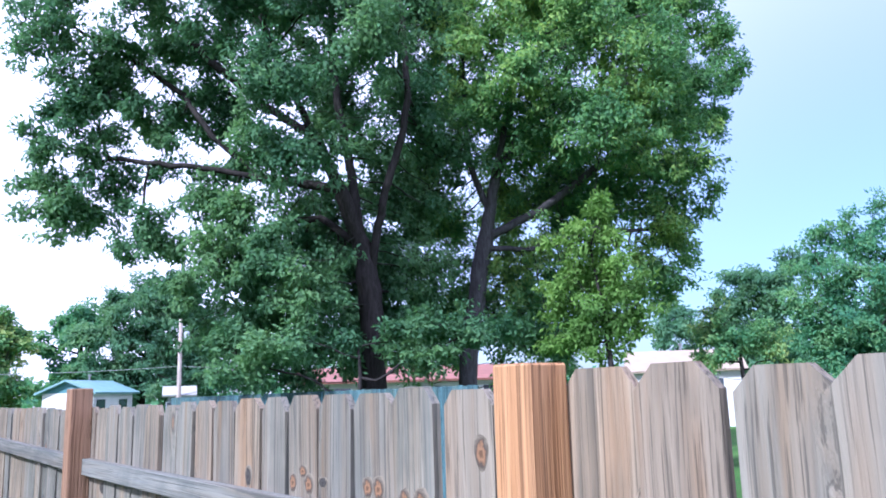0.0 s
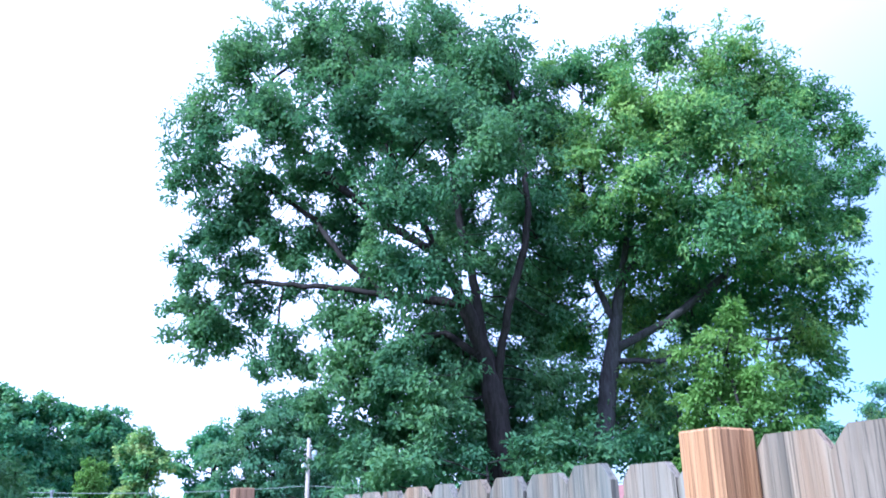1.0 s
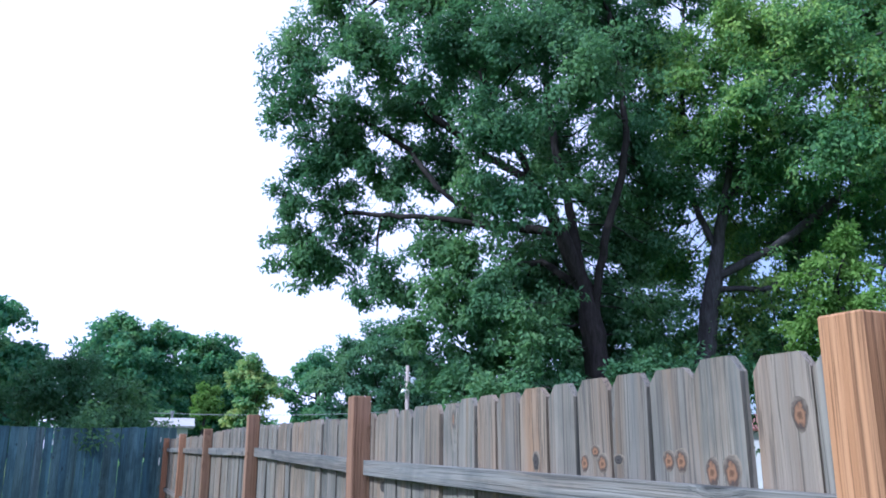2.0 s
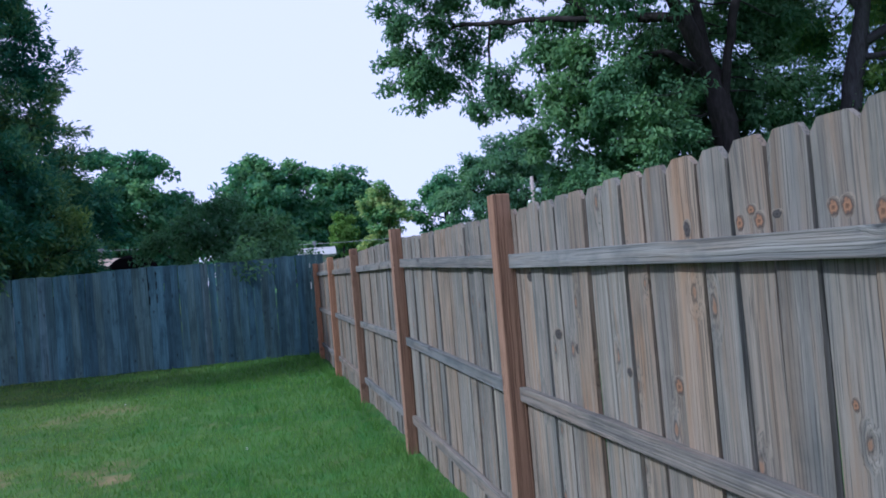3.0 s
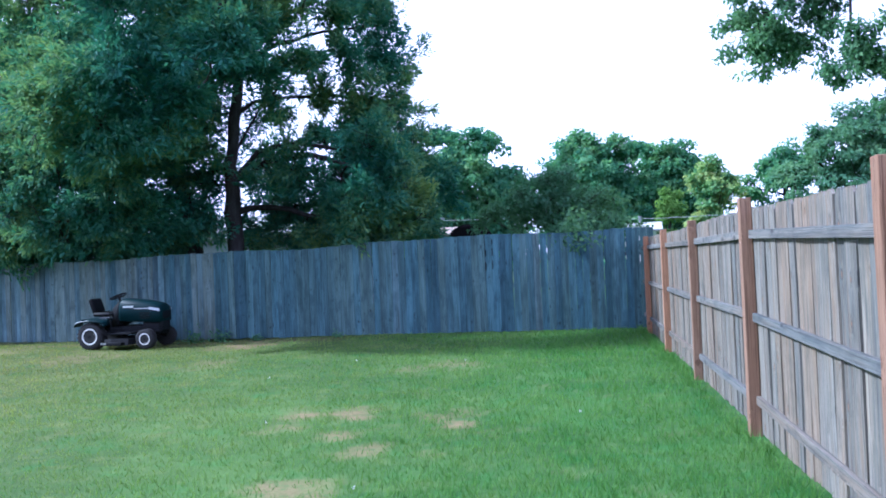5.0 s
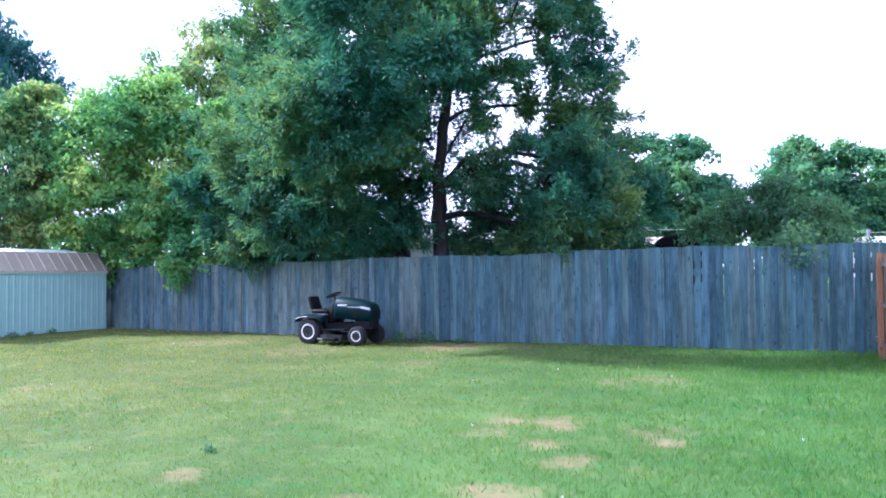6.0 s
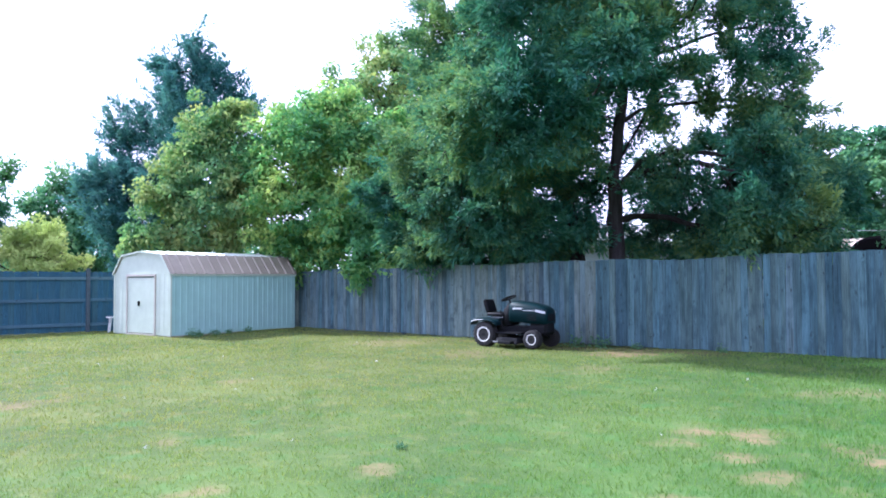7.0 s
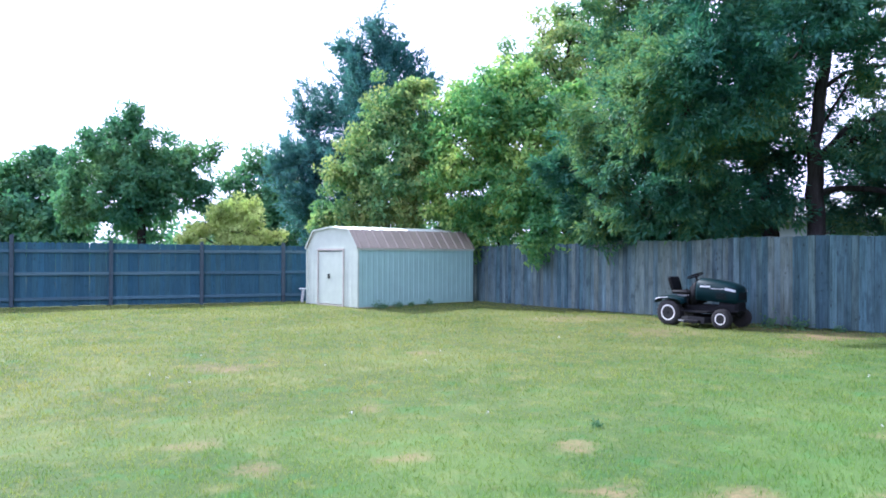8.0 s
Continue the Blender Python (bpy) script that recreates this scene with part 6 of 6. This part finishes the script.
# ---- grass and weeds ----
def build_grass():
    rng = np.random.default_rng(4)
    # denser towards the middle of the lawn, thinner and coarser at its far edges
    d = 0.15 * (25.0 / 0.15) ** rng.uniform(0, 1, 505000)
    d = d[rng.uniform(0, 1, len(d)) < (d / 2.4) ** 2]
    n = len(d)
    a = radians(-60) + rng.uniform(0, 1, n) * radians(190) + rng.normal(0, radians(9), n)
    x, y = -0.4 - d * np.sin(a), 0.2 + d * np.cos(a)
    more = 130000
    x, y = np.concatenate([x, rng.uniform(-27.4, 1.0, more)]), np.concatenate([y, rng.uniform(-4.6, 16.6, more)])
    d = np.concatenate([d, np.hypot(x[n:], y[n:])])
    fill = 80000                              # the middle of the yard and the part behind it
    xf, yf = 1.0 - np.abs(rng.normal(0, 3.2, fill)), 0.9 - np.abs(rng.normal(0, 2.6, fill))
    x, y, d = np.concatenate([x, xf]), np.concatenate([y, yf]), np.concatenate([d, np.full(fill, 3.0)])
    n += more + fill
    m2 = 900
    xe, ye = 0.96 - np.abs(rng.normal(0, 0.055, m2)), rng.uniform(0.5, 16.4, m2)
    x, y, d = np.concatenate([x, xe]), np.concatenate([y, ye]), np.concatenate([d, np.hypot(xe, ye) * 0.8])
    tall = np.concatenate([np.zeros(n), np.ones(m2)])
    west = -27.4 + (y + 2.3) * 6.7 / 20.15 + 0.1
    back = np.where(x < -8, 16.6 + (-8 - x) * 1.6 / 12.9, 16.52) - 0.06
    shed = (x > -20.85) & (x < -18.28) & (y > 12.9) & (y < 17.55)
    keep = (x < 1.05) & (x > west) & (y < back) & (rng.uniform(0, 1, len(x)) > dryness(x, y) * 0.98) & ~shed
    x, y, d, tall = x[keep], y[keep], d[keep], tall[keep]
    n = len(x)
    lump = 0.5 + 0.5 * np.sin(x * 3.1 + 2 * np.sin(y * 2.3)) * np.sin(y * 3.7 + 2 * np.sin(x * 2.9))
    h = (0.016 + 0.018 * lump + 0.012 * rng.uniform(0, 1, n)) * (1 + 0.25 * (d > 9)) * (1 + 0.9 * np.clip((x + 4.5) / 4.0, 0, 1)) * (1 + tall * rng.uniform(0.1, 1.1, n))
    w = 0.004 + 0.0008 * d
    ang = rng.uniform(0, 2 * math.pi, n)
    lean = rng.uniform(0.1, 0.9, n) * h
    way = rng.uniform(0, 2 * math.pi, n)
    z = swell(x, y) - 0.004
    p0 = np.stack([x - np.cos(ang) * w / 2, y - np.sin(ang) * w / 2, z], 1)
    p1 = np.stack([x + np.cos(ang) * w / 2, y + np.sin(ang) * w / 2, z], 1)
    p2 = np.stack([x + np.cos(way) * lean, y + np.sin(way) * lean, z + h], 1)
    co = np.stack([p0, p1, p2], 1).reshape(-1, 3)
    me = tri_mesh("grass", co, np.arange(3 * n).reshape(-1, 3), BLADE)
    tagged(new("grass", me), "short green lawn grass with longer tufts along the fence", "grass", kind="stuff")


build_grass()


def weed(at, r, seed):
    rng = np.random.default_rng(seed)
    n = 90
    p = np.stack([rng.normal(0, r * 0.5, n), rng.normal(0, r * 0.35, n), np.abs(rng.normal(0, r * 0.5, n))], 1)
    co, tris = leaf_cards(rng, p, unit(p + np.array([0, 0, 0.1])), 0.3 * r + 0.02, 0.16 * r + 0.01, 0.0)
    co[:, 2] = np.maximum(co[:, 2], 0.0)
    ob = tagged(new("weed", tri_mesh("weed", co, tris, LEAF_ELM)), "low broad-leaved green weed in the grass", "weed", "weeds in the yard", "stuff")
    ob.location = (at[0], at[1], float(swell(at[0], at[1])))


for k, (x, y, r) in enumerate([(-4.97, 5.62, 0.045), (-8.4, 16.3, 0.22), (-7.8, 16.32, 0.24), (-11.2, 16.6, 0.12), (-5.2, 16.2, 0.12), (-18.0, 13.4, 0.18), (-18.05, 14.2, 0.16), (-18.12, 13.75, 0.13), (-18.1, 14.7, 0.12), (-18.12, 15.4, 0.13), (-7.0, 16.3, 0.13)]):
    weed((x, y), r, 60 + k)


def build_clover():
    """Small white clover heads scattered over the lawn."""
    rng = np.random.default_rng(77)
    n = 22
    x, y = rng.uniform(-15, 0, n), rng.uniform(3, 14, n)
    at = np.repeat(np.stack([x, y, swell(x, y) + 0.045], 1), 14, 0) + rng.normal(0, 0.006, (n * 14, 3))
    co, tris = leaf_cards(rng, at, unit(rng.normal(0, 1, (n * 14, 3))), 0.012, 0.008, 0.0)
    tagged(new("clover_flowers", tri_mesh("clover_flowers", co, tris, WHITE_TUBE)), "tiny white clover heads scattered over the lawn", "flowers", kind="stuff")


build_clover()
